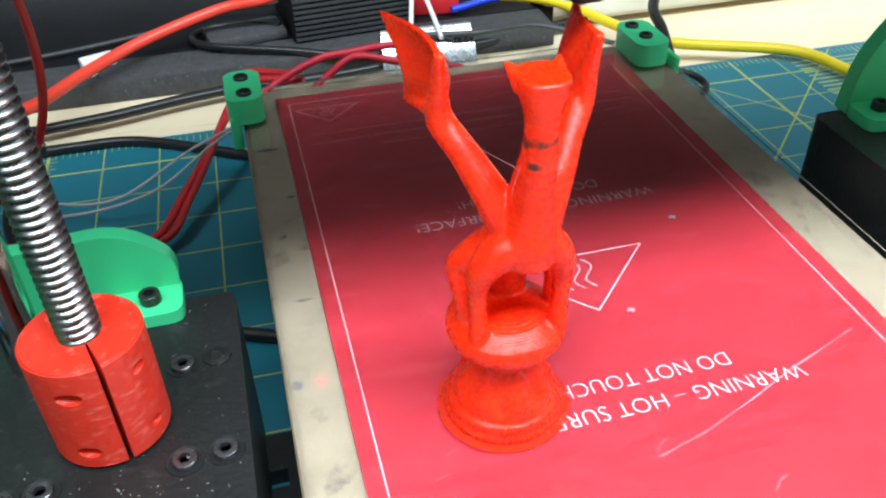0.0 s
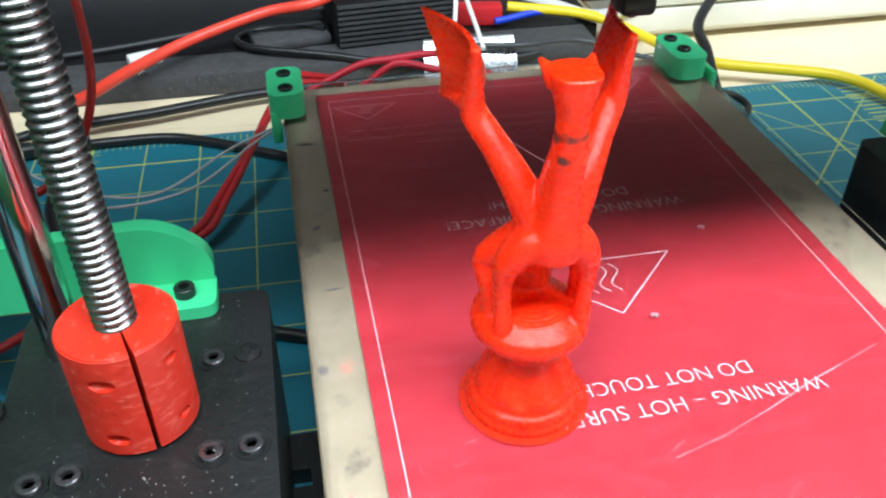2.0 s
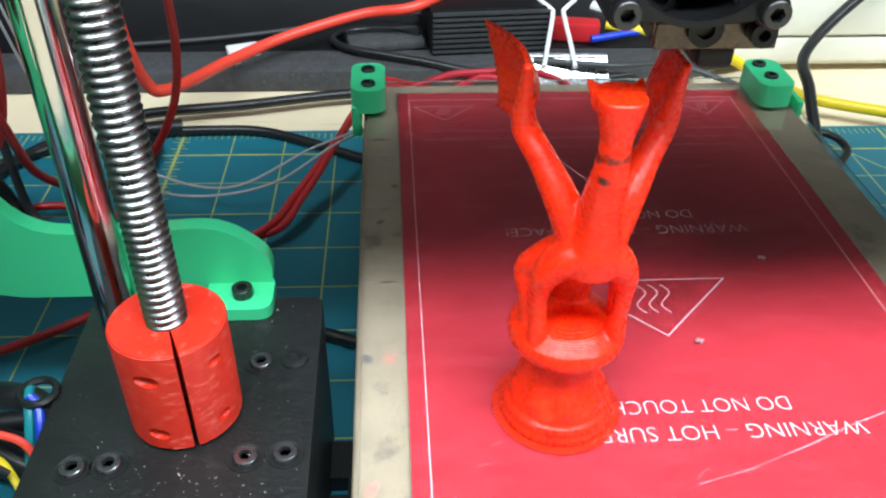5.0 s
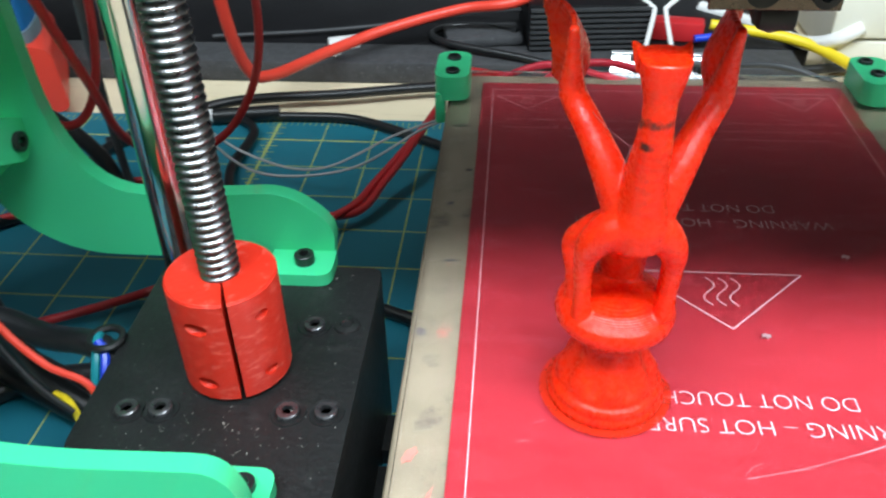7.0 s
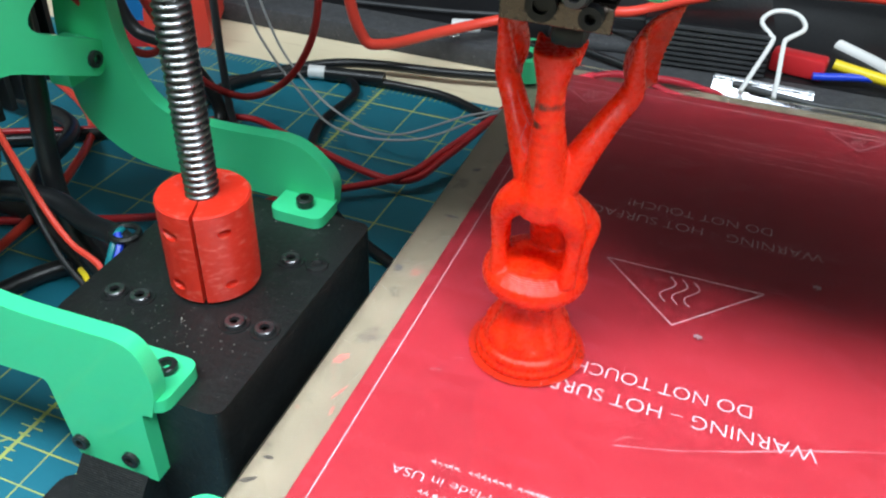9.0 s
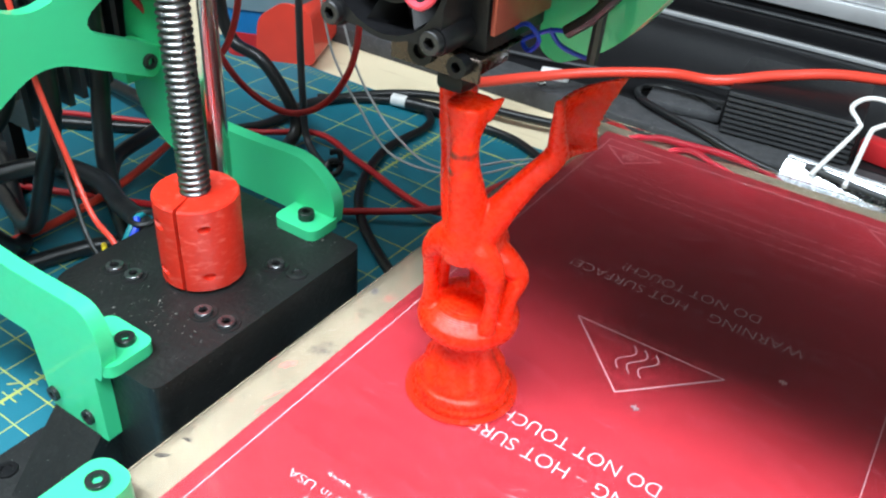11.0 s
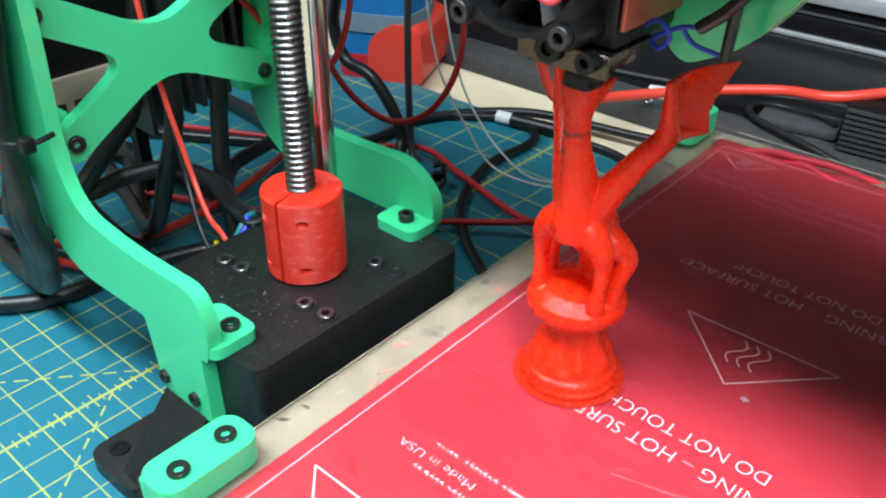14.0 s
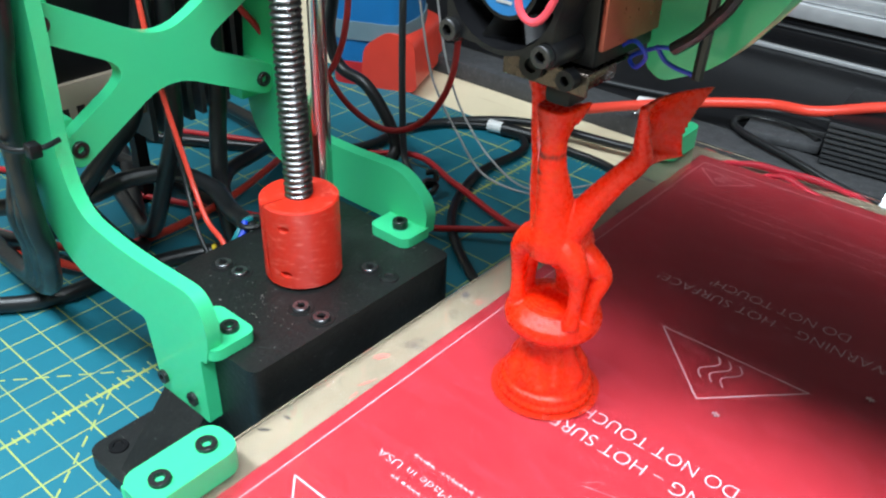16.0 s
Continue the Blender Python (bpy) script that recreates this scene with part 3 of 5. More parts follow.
def sail(bm, front, back, thick, bow, n=8):
    """A bowed membrane between two edges of points, with thickness; bow shifts its middle."""
    def along(pts, f):
        k = min(int(f * (len(pts) - 1)), len(pts) - 2)
        return Vector(pts[k]).lerp(Vector(pts[k + 1]), f * (len(pts) - 1) - k)
    sides = []
    for off in (-thick / 2, thick / 2):
        grid = []
        for i in range(n + 1):
            a, b = along(front, i / n), along(back, i / n)
            grid.append([bm.verts.new(a.lerp(b, j / n) + Vector(bow) * math.sin(math.pi * j / n) * (0.45 + 0.65 * math.sin(math.pi * i / n)) + Vector((off, 0, 0))) for j in range(n + 1)])
        sides.append(grid)
    lo, hi = sides
    for i in range(n):
        for j in range(n):
            bm.faces.new((lo[i][j], lo[i][j + 1], lo[i + 1][j + 1], lo[i + 1][j]))
            bm.faces.new((hi[i][j], hi[i + 1][j], hi[i + 1][j + 1], hi[i][j + 1]))
    rim = [(i, 0) for i in range(n)] + [(n, j) for j in range(n)] + [(i, n) for i in range(n, 0, -1)] + [(0, j) for j in range(n, 0, -1)]
    for (a, b), (c, d) in zip(rim, rim[1:] + rim[:1]):
        bm.faces.new((lo[a][b], lo[c][d], hi[c][d], hi[a][b]))


BASE_X, BASE_Y = 0.0324, -0.1713  # axis of the pedestal


def figure():
    bm = bmesh.new()
    cx, cy = 0.0338, -0.1712
    MID = -0.0007  # the body sits a little aside of the neck
    at = Matrix.Translation((BASE_X, BASE_Y, 0.0004))

    def flute(a, z):
        return 1 + (0.07 * math.cos(8 * a) if 0.0070 < z < 0.0180 else 0)
    lathe(bm, [(0.0139, 0), (0.0141, 0.0006), (0.0141, 0.0016), (0.0133, 0.0026), (0.0135, 0.0036), (0.0131, 0.0046), (0.0121, 0.0054), (0.0120, 0.0064), (0.0112, 0.0086),
               (0.0098, 0.0112), (0.0083, 0.0140), (0.0074, 0.0168), (0.0075, 0.0192), (0.0094, 0.0210), (0.0120, 0.0226), (0.0134, 0.0244), (0.0137, 0.0262),
               (0.0132, 0.0280), (0.0118, 0.0294), (0.0096, 0.0306), (0.0066, 0.0315), (0.0034, 0.0320), (0.0006, 0.0321)], 64, at, flute)

    def limb(pts, rad, n=6):
        """A limb through (sideways, forwards, height), with radii along it."""
        p = spline([(cx + x, cy - f, z) for x, f, z in pts], n)
        r = [float(np.interp(i / (len(p) - 1) * (len(rad) - 1), range(len(rad)), rad)) for i in range(len(p))]
        tube(bm, p, r, 14)
    for s in (-1, 1):
        # shoulder and front leg
        limb([(MID, 0.0078, 0.0545), (MID + s * 0.0050, 0.0074, 0.0524), (MID + s * 0.0084, 0.0068, 0.0478), (MID + s * 0.0093, 0.0064, 0.0425), (MID + s * 0.0091, 0.0064, 0.0360), (MID + s * 0.0088, 0.0068, 0.0295)], [0.0056, 0.0044, 0.0033, 0.0022, 0.0019, 0.0024])
        # hind leg: haunch, knee, foot
        limb([(MID + s * 0.0035, -0.0010, 0.0480), (MID + s * 0.0080, -0.0020, 0.0452), (MID + s * 0.0110, -0.0030, 0.0418), (MID + s * 0.0104, -0.0004, 0.0360), (MID + s * 0.0098, 0.0010, 0.0280)], [0.0046, 0.0038, 0.0027, 0.0022, 0.0025])
        limb([(MID + s * 0.0105, -0.0022, 0.0430), (MID + s * 0.0122, -0.0036, 0.0414), (MID + s * 0.0110, -0.0040, 0.0380)], [0.0022, 0.0015, 0.0010], 4)
        # arm of the wing up to its front corner, lower finger, membrane
        limb([(s * 0.0028, 0.0056, 0.0560), (s * 0.0066, 0.0030, 0.0640), (s * 0.0106, -0.0012, 0.0712), (s * 0.0143, -0.0048, 0.0772), (s * 0.0148, -0.0032, 0.0840), (s * 0.0152, -0.0008, 0.0922)], [0.0046, 0.0038, 0.0031, 0.0029, 0.0019, 0.0010])
        limb([(s * 0.0138, -0.0046, 0.0762), (s * 0.0143, -0.0130, 0.0750), (s * 0.0176, -0.0212, 0.0738)], [0.0026, 0.0015, 0.0005])
        front = [(cx + s * x, cy - f, z) for x, f, z in ((0.0146, -0.0060, 0.0752), (0.0149, -0.0032, 0.0840), (0.0152, -0.0008, 0.0923))]
        back = [(cx + s * x, cy - f, z) for x, f, z in ((0.0176, -0.0210, 0.0736), (0.0180, -0.0176, 0.0800), (0.0192, -0.0190, 0.0858), (0.0208, -0.0245, 0.0919))]
        sail(bm, front, back, 0.0013, (-s * 0.0046, 0, 0))
        # pointed ear at the back of the head
        limb([(s * 0.0028, 0.0095, 0.0890), (s * 0.0040, 0.0074, 0.0908), (s * 0.0051, 0.0052, 0.0921)], [0.0022, 0.0014, 0.0004])
    # belly and back, rump, chest, neck and head
    limb([(0, 0.0, 0.0480), (0, -0.0058, 0.0415), (0, -0.0068, 0.0280)], [0.0062, 0.0058, 0.0050])
    limb([(0, -0.0070, 0.0470), (0, -0.0020, 0.0500), (0, 0.0040, 0.0520), (0, 0.0085, 0.0545)], [0.0045, 0.0062, 0.0066, 0.0060])
    fy = [(0.0075, 0.0500, 0.0056, 0.0058), (0.0078, 0.0550, 0.0060, 0.0062), (0.0070, 0.0590, 0.0052, 0.0064), (0.0078, 0.0640, 0.0044, 0.0058), (0.0093, 0.0700, 0.0040, 0.0047),
          (0.0110, 0.0760, 0.0034, 0.0036), (0.0115, 0.0800, 0.0031, 0.0033), (0.0115, 0.0835, 0.0031, 0.0033), (0.0112, 0.0865, 0.0037, 0.0039), (0.0107, 0.0892, 0.0044, 0.0048), (0.0105, 0.0917, 0.0047, 0.0054)]
    loft(bm, [(cx, cy - f, z, a, b, 2 if z < 0.085 else 2.6) for f, z, a, b in fy])
    # scales across the throat
    for k in range(9):
        z = 0.0560 + 0.0026 * k
        f = float(np.interp(z, [q[1] for q in fy], [q[0] + q[3] for q in fy]))
        limb([(-0.0028, f - 0.0016, z), (0, f - 0.0003, z - 0.0004), (0.0028, f - 0.0016, z)], [0.0004, 0.0006, 0.0004], 3)
    me = finish(bm, "printed_dragon", DRAGON)
    ob = new("printed_dragon", me)
    tagged(ob, "orange-red printed dragon statuette on a round pedestal", "statuette")
    rm = ob.modifiers.new("fuse", "REMESH")
    rm.mode, rm.voxel_size, rm.use_smooth_shade = "VOXEL", 0.00036, True
    sm = ob.modifiers.new("even", "SMOOTH")
    sm.factor, sm.iterations = 0.5, 5
    ob.matrix_basis = pose(0, 0, ZB)
    return ob


def brim():
    """The single printed layer round the pedestal, with an uneven edge."""
    rnd = random.Random(8)
    wob = [rnd.uniform(-1, 1) for _ in range(9)]
    bm = lathe(bmesh.new(), [(0.0138, 0.0004), (0.0160, 0.0004), (0.0160, 0.00055), (0.0138, 0.00062)], 72, Matrix.Translation((BASE_X, BASE_Y, 0)),
               lambda a, z: 1 + 0.006 * sum(w * math.sin((k + 2) * a + w) for k, w in enumerate(wob)) / 3)
    ob = part("print_brim", bm, BRIM, None)
    tagged(ob, "thin translucent orange-red brim round the printed pedestal", "print brim")
    ob.matrix_basis = pose(0, 0, ZB)
    return ob


dragon = figure()
brim_ring = brim()


# ---- left motor housing, coupler, screw, rod ----
def motor_housing(x0, x1, y0, y1, top, label, cut=0.006):
    h = thing("motor_housing", label, "motor housing")
    out = rounded([(x0, y1), (x1, y1), (x1, y0), (x0 + cut, y0), (x0, y0 + 1.3 * cut)], 0.004)
    bm = soften(plate(bmesh.new(), out, top, Matrix.Identity(4)), 0.0032, 60, 4)
    part("body", bm, BLACK, h)
    return h


TOP = ZB + 0.0058
left = motor_housing(-0.0905, -0.0275, -0.2044, -0.1172, TOP, "black printed stepper motor housing with grey screws", 0.0130)
for x, y in ((-0.0419, -0.1432), (-0.0420, -0.1738), (-0.0331, -0.1732), (-0.0800, -0.1752), (-0.0721, -0.1745), (-0.0721, -0.1435)):
    part("washer", lathe(bmesh.new(), [(0.0043, 0), (0.0042, 0.0003), (0.0036, 0.0003), (0.0032, 0.0001)], 24), BLACK, left, at=pose(x, y, TOP))
    bolt(left, pose(x, y, TOP + 0.0001), BOLT_GREY)
part("broken_hole", lathe(bmesh.new(), [(0.0036, 0), (0.0034, 0.0005), (0.0018, 0.0007), (0.0015, 0.0002)], 9), BLACK, left, "chipped screw hole", pose(-0.0335, -0.1425, TOP))
# cable hole and grommet at the housing's edge
part("grommet", tube(bmesh.new(), [(0.0042 * math.cos(a / 16 * 2 * math.pi), 0.0042 * math.sin(a / 16 * 2 * math.pi), 0) for a in range(17)], 0.0010, 6), BLACK, left, "round cable hole", pose(-0.0944, -0.1521, TOP + 0.001))
# foot and gusset on the near side, base plate towards the bed
bm = plate(bmesh.new(), rounded([(-0.0870, -0.2325), (-0.0600, -0.2325), (-0.0600, -0.2030), (-0.0870, -0.2030)], 0.006), 0.0058, Matrix.Identity(4))
foot = part("foot", soften(bm, 0.0006, 50), BLACK, left)
part("screw_hole", lathe(bmesh.new(), [(0.0034, 0), (0.0032, 0.0006), (0.0019, 0.0006), (0.0016, 0.0001)], 20), DARK, foot, at=pose(-0.0800, -0.2245, 0.0058))
bm = plate(bmesh.new(), [(-0.2310, 0.004), (-0.2040, 0.004), (-0.2040, 0.0285), (-0.2092, 0.0280)], 0.0210, Matrix(((0, 0, 1, -0.0705), (1, 0, 0, 0), (0, 1, 0, 0), (0, 0, 0, 1))))
part("gusset", bm, BLACK, left)
bm = bmesh.new()
for b in ((-0.0290, 0.0160, -0.1418, -0.1280, 0.0, 0.0060), (-0.0290, 0.0160, -0.2040, -0.1478, 0.0, 0.0060), (-0.0222, 0.0160, -0.1478, -0.1418, 0.0, 0.0060), (-0.0200, 0.0160, -0.1640, -0.1560, 0.0058, 0.0095)):
    box(bm, *b)
part("base_bracket", bm, BLACK, left, "flat black bracket with a square opening")


def crumbs():
    """Scattered crumbs and shavings of plastic on the housing's top."""
    rnd, bm = random.Random(21), bmesh.new()
    for k in range(150):
        x, y = (rnd.uniform(-0.086, -0.030), rnd.uniform(-0.200, -0.120)) if k < 80 else (rnd.gauss(-0.062, 0.014), rnd.gauss(-0.186, 0.009))
        if not (-0.087 < x < -0.030 and -0.199 < y < -0.120) or math.hypot(x + 0.0575, y + 0.1587) < 0.0138 or y < -0.171 - (x + 0.030) * 0.2 - 0.026:
            continue
        r = rnd.uniform(0.00006, 0.00016) * (1.8 if rnd.random() < 0.08 else 1)
        bmesh.ops.create_icosphere(bm, subdivisions=1, radius=1, matrix=pose(x, y, TOP + r * 0.5, 0, 0, rnd.uniform(0, 180)) @ Matrix.Diagonal((r * rnd.uniform(1, 3), r, r * 0.8, 1)))
    tagged(part("plastic_crumbs", bm, CRUMB, None), "pale crumbs of plastic scattered on the black housing", "crumbs", kind="stuff")


crumbs()
coupler = thing("shaft_coupler", "red printed split shaft coupler on the motor shaft", "coupler", pose(-0.0575, -0.1587, TOP + 0.0006))


def coupler_body():
    """A split clamp with screw pockets: a ring with a slit, and recessed pockets with shade put into their red."""
    bm = bmesh.new()
    n, r, r0, h = 72, 0.0128, 0.0042, 0.0288
    gap = 0.045
    prof = [(r0, 0.0), (r - 0.0006, 0.0), (r, 0.0006), (r, h - 0.0006), (r - 0.0006, h), (r0, h)]
    rings = []
    for k in range(n + 1):
        a = radians(-70) + gap + (2 * math.pi - 2 * gap) * k / n
        rings.append([bm.verts.new((q * math.cos(a), q * math.sin(a), z)) for q, z in prof])
    for a, b in zip(rings, rings[1:]):
        for k in range(6):
            bm.faces.new((a[k], b[k], b[(k + 1) % 6], a[(k + 1) % 6]))
    bm.faces.new(rings[0])
    bm.faces.new(rings[-1][::-1])
    return bm


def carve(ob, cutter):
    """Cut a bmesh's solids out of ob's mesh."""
    tool_ob = new("cutter", finish(cutter, "cutter", RED_SHADED, 0))
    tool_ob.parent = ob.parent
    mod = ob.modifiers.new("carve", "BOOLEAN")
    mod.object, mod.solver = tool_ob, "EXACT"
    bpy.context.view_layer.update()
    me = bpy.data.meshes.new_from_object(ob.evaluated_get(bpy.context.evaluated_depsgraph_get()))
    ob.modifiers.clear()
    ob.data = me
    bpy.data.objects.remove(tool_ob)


# Darker copy of the coupler's red: the pockets' shade is put into the colour.
RED_SHADED = material("shaded_red_plastic", (0.50, 0.02, 0.01), 0.6, vary=0.1)
body = part("body", coupler_body(), RED, coupler)
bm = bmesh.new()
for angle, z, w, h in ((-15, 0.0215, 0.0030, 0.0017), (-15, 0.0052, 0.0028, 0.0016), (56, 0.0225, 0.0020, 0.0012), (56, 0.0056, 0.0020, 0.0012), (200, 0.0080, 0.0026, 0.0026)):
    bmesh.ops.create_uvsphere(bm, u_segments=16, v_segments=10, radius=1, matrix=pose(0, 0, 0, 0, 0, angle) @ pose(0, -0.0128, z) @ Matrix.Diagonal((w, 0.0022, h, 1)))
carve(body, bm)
part("clamp_nut", lathe(bmesh.new(), [(0.0024, 0), (0.0024, 0.002)], 6), BOLT, coupler, "dark clamp nut", pose(0, 0, 0, 0, 0, 200) @ pose(0, -0.0108, 0.008, 90))


def lead_screw():
    """A trapezoidal thread: a helical ridge on a core."""
    bm = bmesh.new()
    n, pitch, r1, r0 = 18, 0.0020, 0.0047, 0.0037
    z0, z1 = 0.0, 0.30
    steps = [(k / 10, r0 + (r1 - r0) * (0.5 - 0.5 * math.cos(2 * math.pi * k / 10)) ** 0.7) for k in range(10)]
    turns = int((z1 - z0) / pitch)
    prev = None
    for i in range(turns * n + 1):
        a = 2 * math.pi * i / n
        base = z0 + pitch * i / n
        row = [bm.verts.new((r * math.cos(a), r * math.sin(a), base + f * pitch)) for f, r in steps] + [bm.verts.new((r0 * math.cos(a), r0 * math.sin(a), base + pitch))]
        if prev:
            for p, q, s, t in zip(prev, row, row[1:], prev[1:]):
                bm.faces.new((p, q, s, t))
        prev = row
    return bm


screw = part("lead_screw", lead_screw(), STEEL, None, at=pose(-0.0575, -0.1587, TOP + 0.027), smooth=75)
tagged(screw, "steel lead screw with a coarse thread rising from the coupler", "lead screw")
rod = part("smooth_rod", lathe(bmesh.new(), [(0.0050, 0), (0.0050, 0.34)], 40), CHROME, None, at=pose(-0.0785, -0.1318, TOP - 0.002))
tagged(rod, "polished chrome guide rod standing on the motor housing", "guide rod")


# ---- green side frames ----
XZ = Matrix(((1, 0, 0, 0), (0, 0, 1, 0), (0, 1, 0, 0), (0, 0, 0, 1)))  # outline in (x, z), thickness along y
YZ = Matrix(((0, 0, 1, 0), (1, 0, 0, 0), (0, 1, 0, 0), (0, 0, 0, 1)))  # outline in (y, z), thickness along x

side = thing("side_frame", "green printed side frame with cross brace bolted to the housing", "printer frame")
near = rounded([(-0.0430, ZB + 0.0040), (-0.0400, ZB + 0.0150), (-0.0440, ZB + 0.0275), (-0.0800, ZB + 0.0265), (-0.1045, ZB + 0.0300), (-0.1105, ZB + 0.0480), (-0.1065, ZB + 0.0900), (-0.1065, ZB + 0.2),
                (-0.1210, ZB + 0.2), (-0.1210, ZB + 0.0900), (-0.1325, ZB + 0.0480), (-0.1325, ZB + 0.0200), (-0.1150, ZB + 0.0040), (-0.0745, ZB + 0.0050), (-0.0712, ZB - 0.0215), (-0.0460, ZB - 0.0215), (-0.0462, ZB + 0.0040)],
               [0.001, 0.012, 0.012, 0.02, 0.02, 0.02, 0.02, 0.001, 0.001, 0.02, 0.02, 0.02, 0.02, 0.002, 0.001, 0.001, 0.002])
bm = plate(bmesh.new(), near, 0.0046, Matrix.Translation((0, -0.2092, 0)) @ XZ)
near_plate = part("near_plate", soften(bm, 0.0008, 50), GREEN, side)
far = rounded([(-0.0420, ZB + 0.0062), (-0.0405, ZB + 0.0180), (-0.0530, ZB + 0.0290), (-0.0800, ZB + 0.0272), (-0.1050, ZB + 0.0275), (-0.1160, ZB + 0.0480), (-0.1180, ZB + 0.0900), (-0.1180, ZB + 0.2),
               (-0.1330, ZB + 0.2), (-0.1330, ZB + 0.0900), (-0.1400, ZB + 0.0480), (-0.1380, ZB + 0.0200), (-0.1180, ZB + 0.0062)],
              [0.001, 0.012, 0.012, 0.02, 0.02, 0.02, 0.02, 0.001, 0.001, 0.02, 0.02, 0.02, 0.02])
bm = plate(bmesh.new(), far, 0.0050, Matrix.Translation((0, -0.1152, 0)) @ XZ)
far_plate = part("far_plate", soften(bm, 0.0008, 50), GREEN, side)


def tab(x0, x1, y0, y1, z0, z1, parent):
    bm = plate(bmesh.new(), rounded([(x0, y0), (x1, y0), (x1, y1), (x0, y1)], 0.004), z1 - z0, Matrix.Translation((0, 0, z0)))
    return part("tab", soften(bm, 0.0006, 50), GREEN, parent)


t1 = tab(-0.0590, -0.0408, -0.1268, -0.1120, TOP + 0.0002, ZB + 0.0098, far_plate)
bolt(t1, pose(-0.0490, -0.1205, ZB + 0.0096))
t2 = tab(-0.0585, -0.0392, -0.2090, -0.1930, TOP + 0.0002, ZB + 0.0098, near_plate)
bolt(t2, pose(-0.0454, -0.1984, ZB + 0.0086))
for x, z in ((-0.0690, -0.0155), (-0.0533, -0.0155)):
    bolt(near_plate, pose(x, -0.2085, ZB + z, 90, 0, 0), BOLT_SMALL)


def brace():
    """A cross brace between the two side plates: one X-shaped plate with rounded crotches and boss blocks."""
    yc, zc = -0.1600, ZB + 0.0640
    w = 0.0058
    arms = [(-0.2005, ZB + 0.0856), (-0.1155, ZB + 0.0885), (-0.1185, ZB + 0.0455), (-0.1970, ZB + 0.0415)]
    order = [arms[1], arms[0], arms[3], arms[2]]
    pts, rad = [], []
    for i, (y, z) in enumerate(order):
        d = Vector((y - yc, z - zc)).normalized()
        s = Vector((-d.y, d.x))
        a = Vector((y, z))
        pts += [tuple(a - s * w + d * 0.004), tuple(a + s * w + d * 0.004)]
        rad += [0.004, 0.004]
        y2, z2 = order[(i + 1) % 4]
        d2 = Vector((y2 - yc, z2 - zc)).normalized()
        m = (d + d2)
        cr = abs(d.x * d2.y - d.y * d2.x)
        pts.append(tuple(Vector((yc, zc)) + m * (w / max(cr, 0.2))))
        rad.append(0.012)
    return plate(bmesh.new(), rounded(pts, rad, 6), 0.0055, Matrix.Translation((-0.1272, 0, 0)) @ YZ)


cross = part("cross_brace", soften(brace(), 0.0008, 50), GREEN, side)
for y, z in ((-0.1962, 0.0424), (-0.1200, 0.0458), (-0.2000, 0.0846), (-0.1180, 0.0870)):
    bolt(cross, pose(-0.1232, y, ZB + z, 0, 90, 0))
for y in (-0.2045, -0.1153):
    for z in (0.0440, 0.0835):
        part("boss", soften(boxed(-0.1360, -0.1273, min(y, y + 0.011 * (1 if y < -0.15 else -1)), max(y, y + 0.011 * (1 if y < -0.15 else -1)), ZB + z - 0.007, ZB + z + 0.007), 0.001), GREEN, side)

# ---- right housing and frame ----
right = motor_housing(0.1700, 0.2320, -0.1850, -0.0885, ZB + 0.0145, "black printed motor housing beside the bed")
rp = rounded([(0.1795, ZB + 0.0150), (0.1815, ZB + 0.0340), (0.1960, ZB + 0.0540), (0.2300, ZB + 0.060), (0.2300, ZB + 0.0150)], [0.001, 0.012, 0.02, 0.001, 0.001])
right_frame = part("side_frame", soften(plate(bmesh.new(), rp, 0.006, Matrix.Translation((0, -0.0925, 0)) @ XZ), 0.0008, 50), GREEN, None)
tagged(right_frame, "green printed side frame plate on the black housing", "printer frame")
t3 = tab(0.1795, 0.1970, -0.1060, -0.0915, ZB + 0.0148, ZB + 0.0190, right_frame)
bolt(t3, pose(0.1872, -0.0985, ZB + 0.0188))


# ---- print head: moves along x ----
head = thing("extruder", "black and metal printing extruder with small fan", "extruder", pose(0.048, -0.150, ZB + 0.0925))


def fan():
    """A 30 mm axial fan: frame with a round opening, hub, blades."""
    bm = bmesh.new()
    n, s = 48, 0.0150
    rings = []
    for y in (-0.005, 0.005):
        outer, inner = [], []
        for k in range(n):
            a = 2 * math.pi * k / n
            c, q = math.cos(a), math.sin(a)
            rr = s * (1.0 + 0.17 * max(0.0, -math.cos(4 * a)) ** 1.4)
            outer.append(bm.verts.new((rr * c, y, rr * q)))
            inner.append(bm.verts.new((s * 0.92 * c, y, s * 0.92 * q)))
        rings.append((outer, inner))
    (o0, i0), (o1, i1) = rings
    for k in range(n):
        j = (k + 1) % n
        bm.faces.new((o0[k], o0[j], i0[j], i0[k]))
        bm.faces.new((o1[k], i1[k], i1[j], o1[j]))
        bm.faces.new((o0[k], o1[k], o1[j], o0[j]))
        bm.faces.new((i0[k], i0[j], i1[j], i1[k]))
    return bm


FX, FY, FZ = -0.0052, -0.0170, 0.0285
fan_ob = part("fan", soften(fan(), 0.0005, 40), DARK, head, "small black axial fan", pose(FX, FY, FZ))
part("hub", lathe(bmesh.new(), [(0.0078, 0), (0.0080, 0.0006), (0.0080, 0.006)], 32), DARK, fan_ob, at=pose(0, 0.003, 0, 90))
part("hub_label", lathe(bmesh.new(), [(0.0070, 0), (0.0070, 0.0003)], 32), BLUE, fan_ob, "round blue label with unreadable print", pose(0, -0.0031, 0, 90))
bm = bmesh.new()
for u, v, w in ((-0.0035, -0.0030, 0.006), (-0.002, -0.0045, 0.004), (0.0018, -0.0012, 0.0022)):
    box(bm, u, u + w, -0.0036, -0.0034, v, v + 0.0006)
part("label_print", bm, GREY_WIRE, fan_ob)
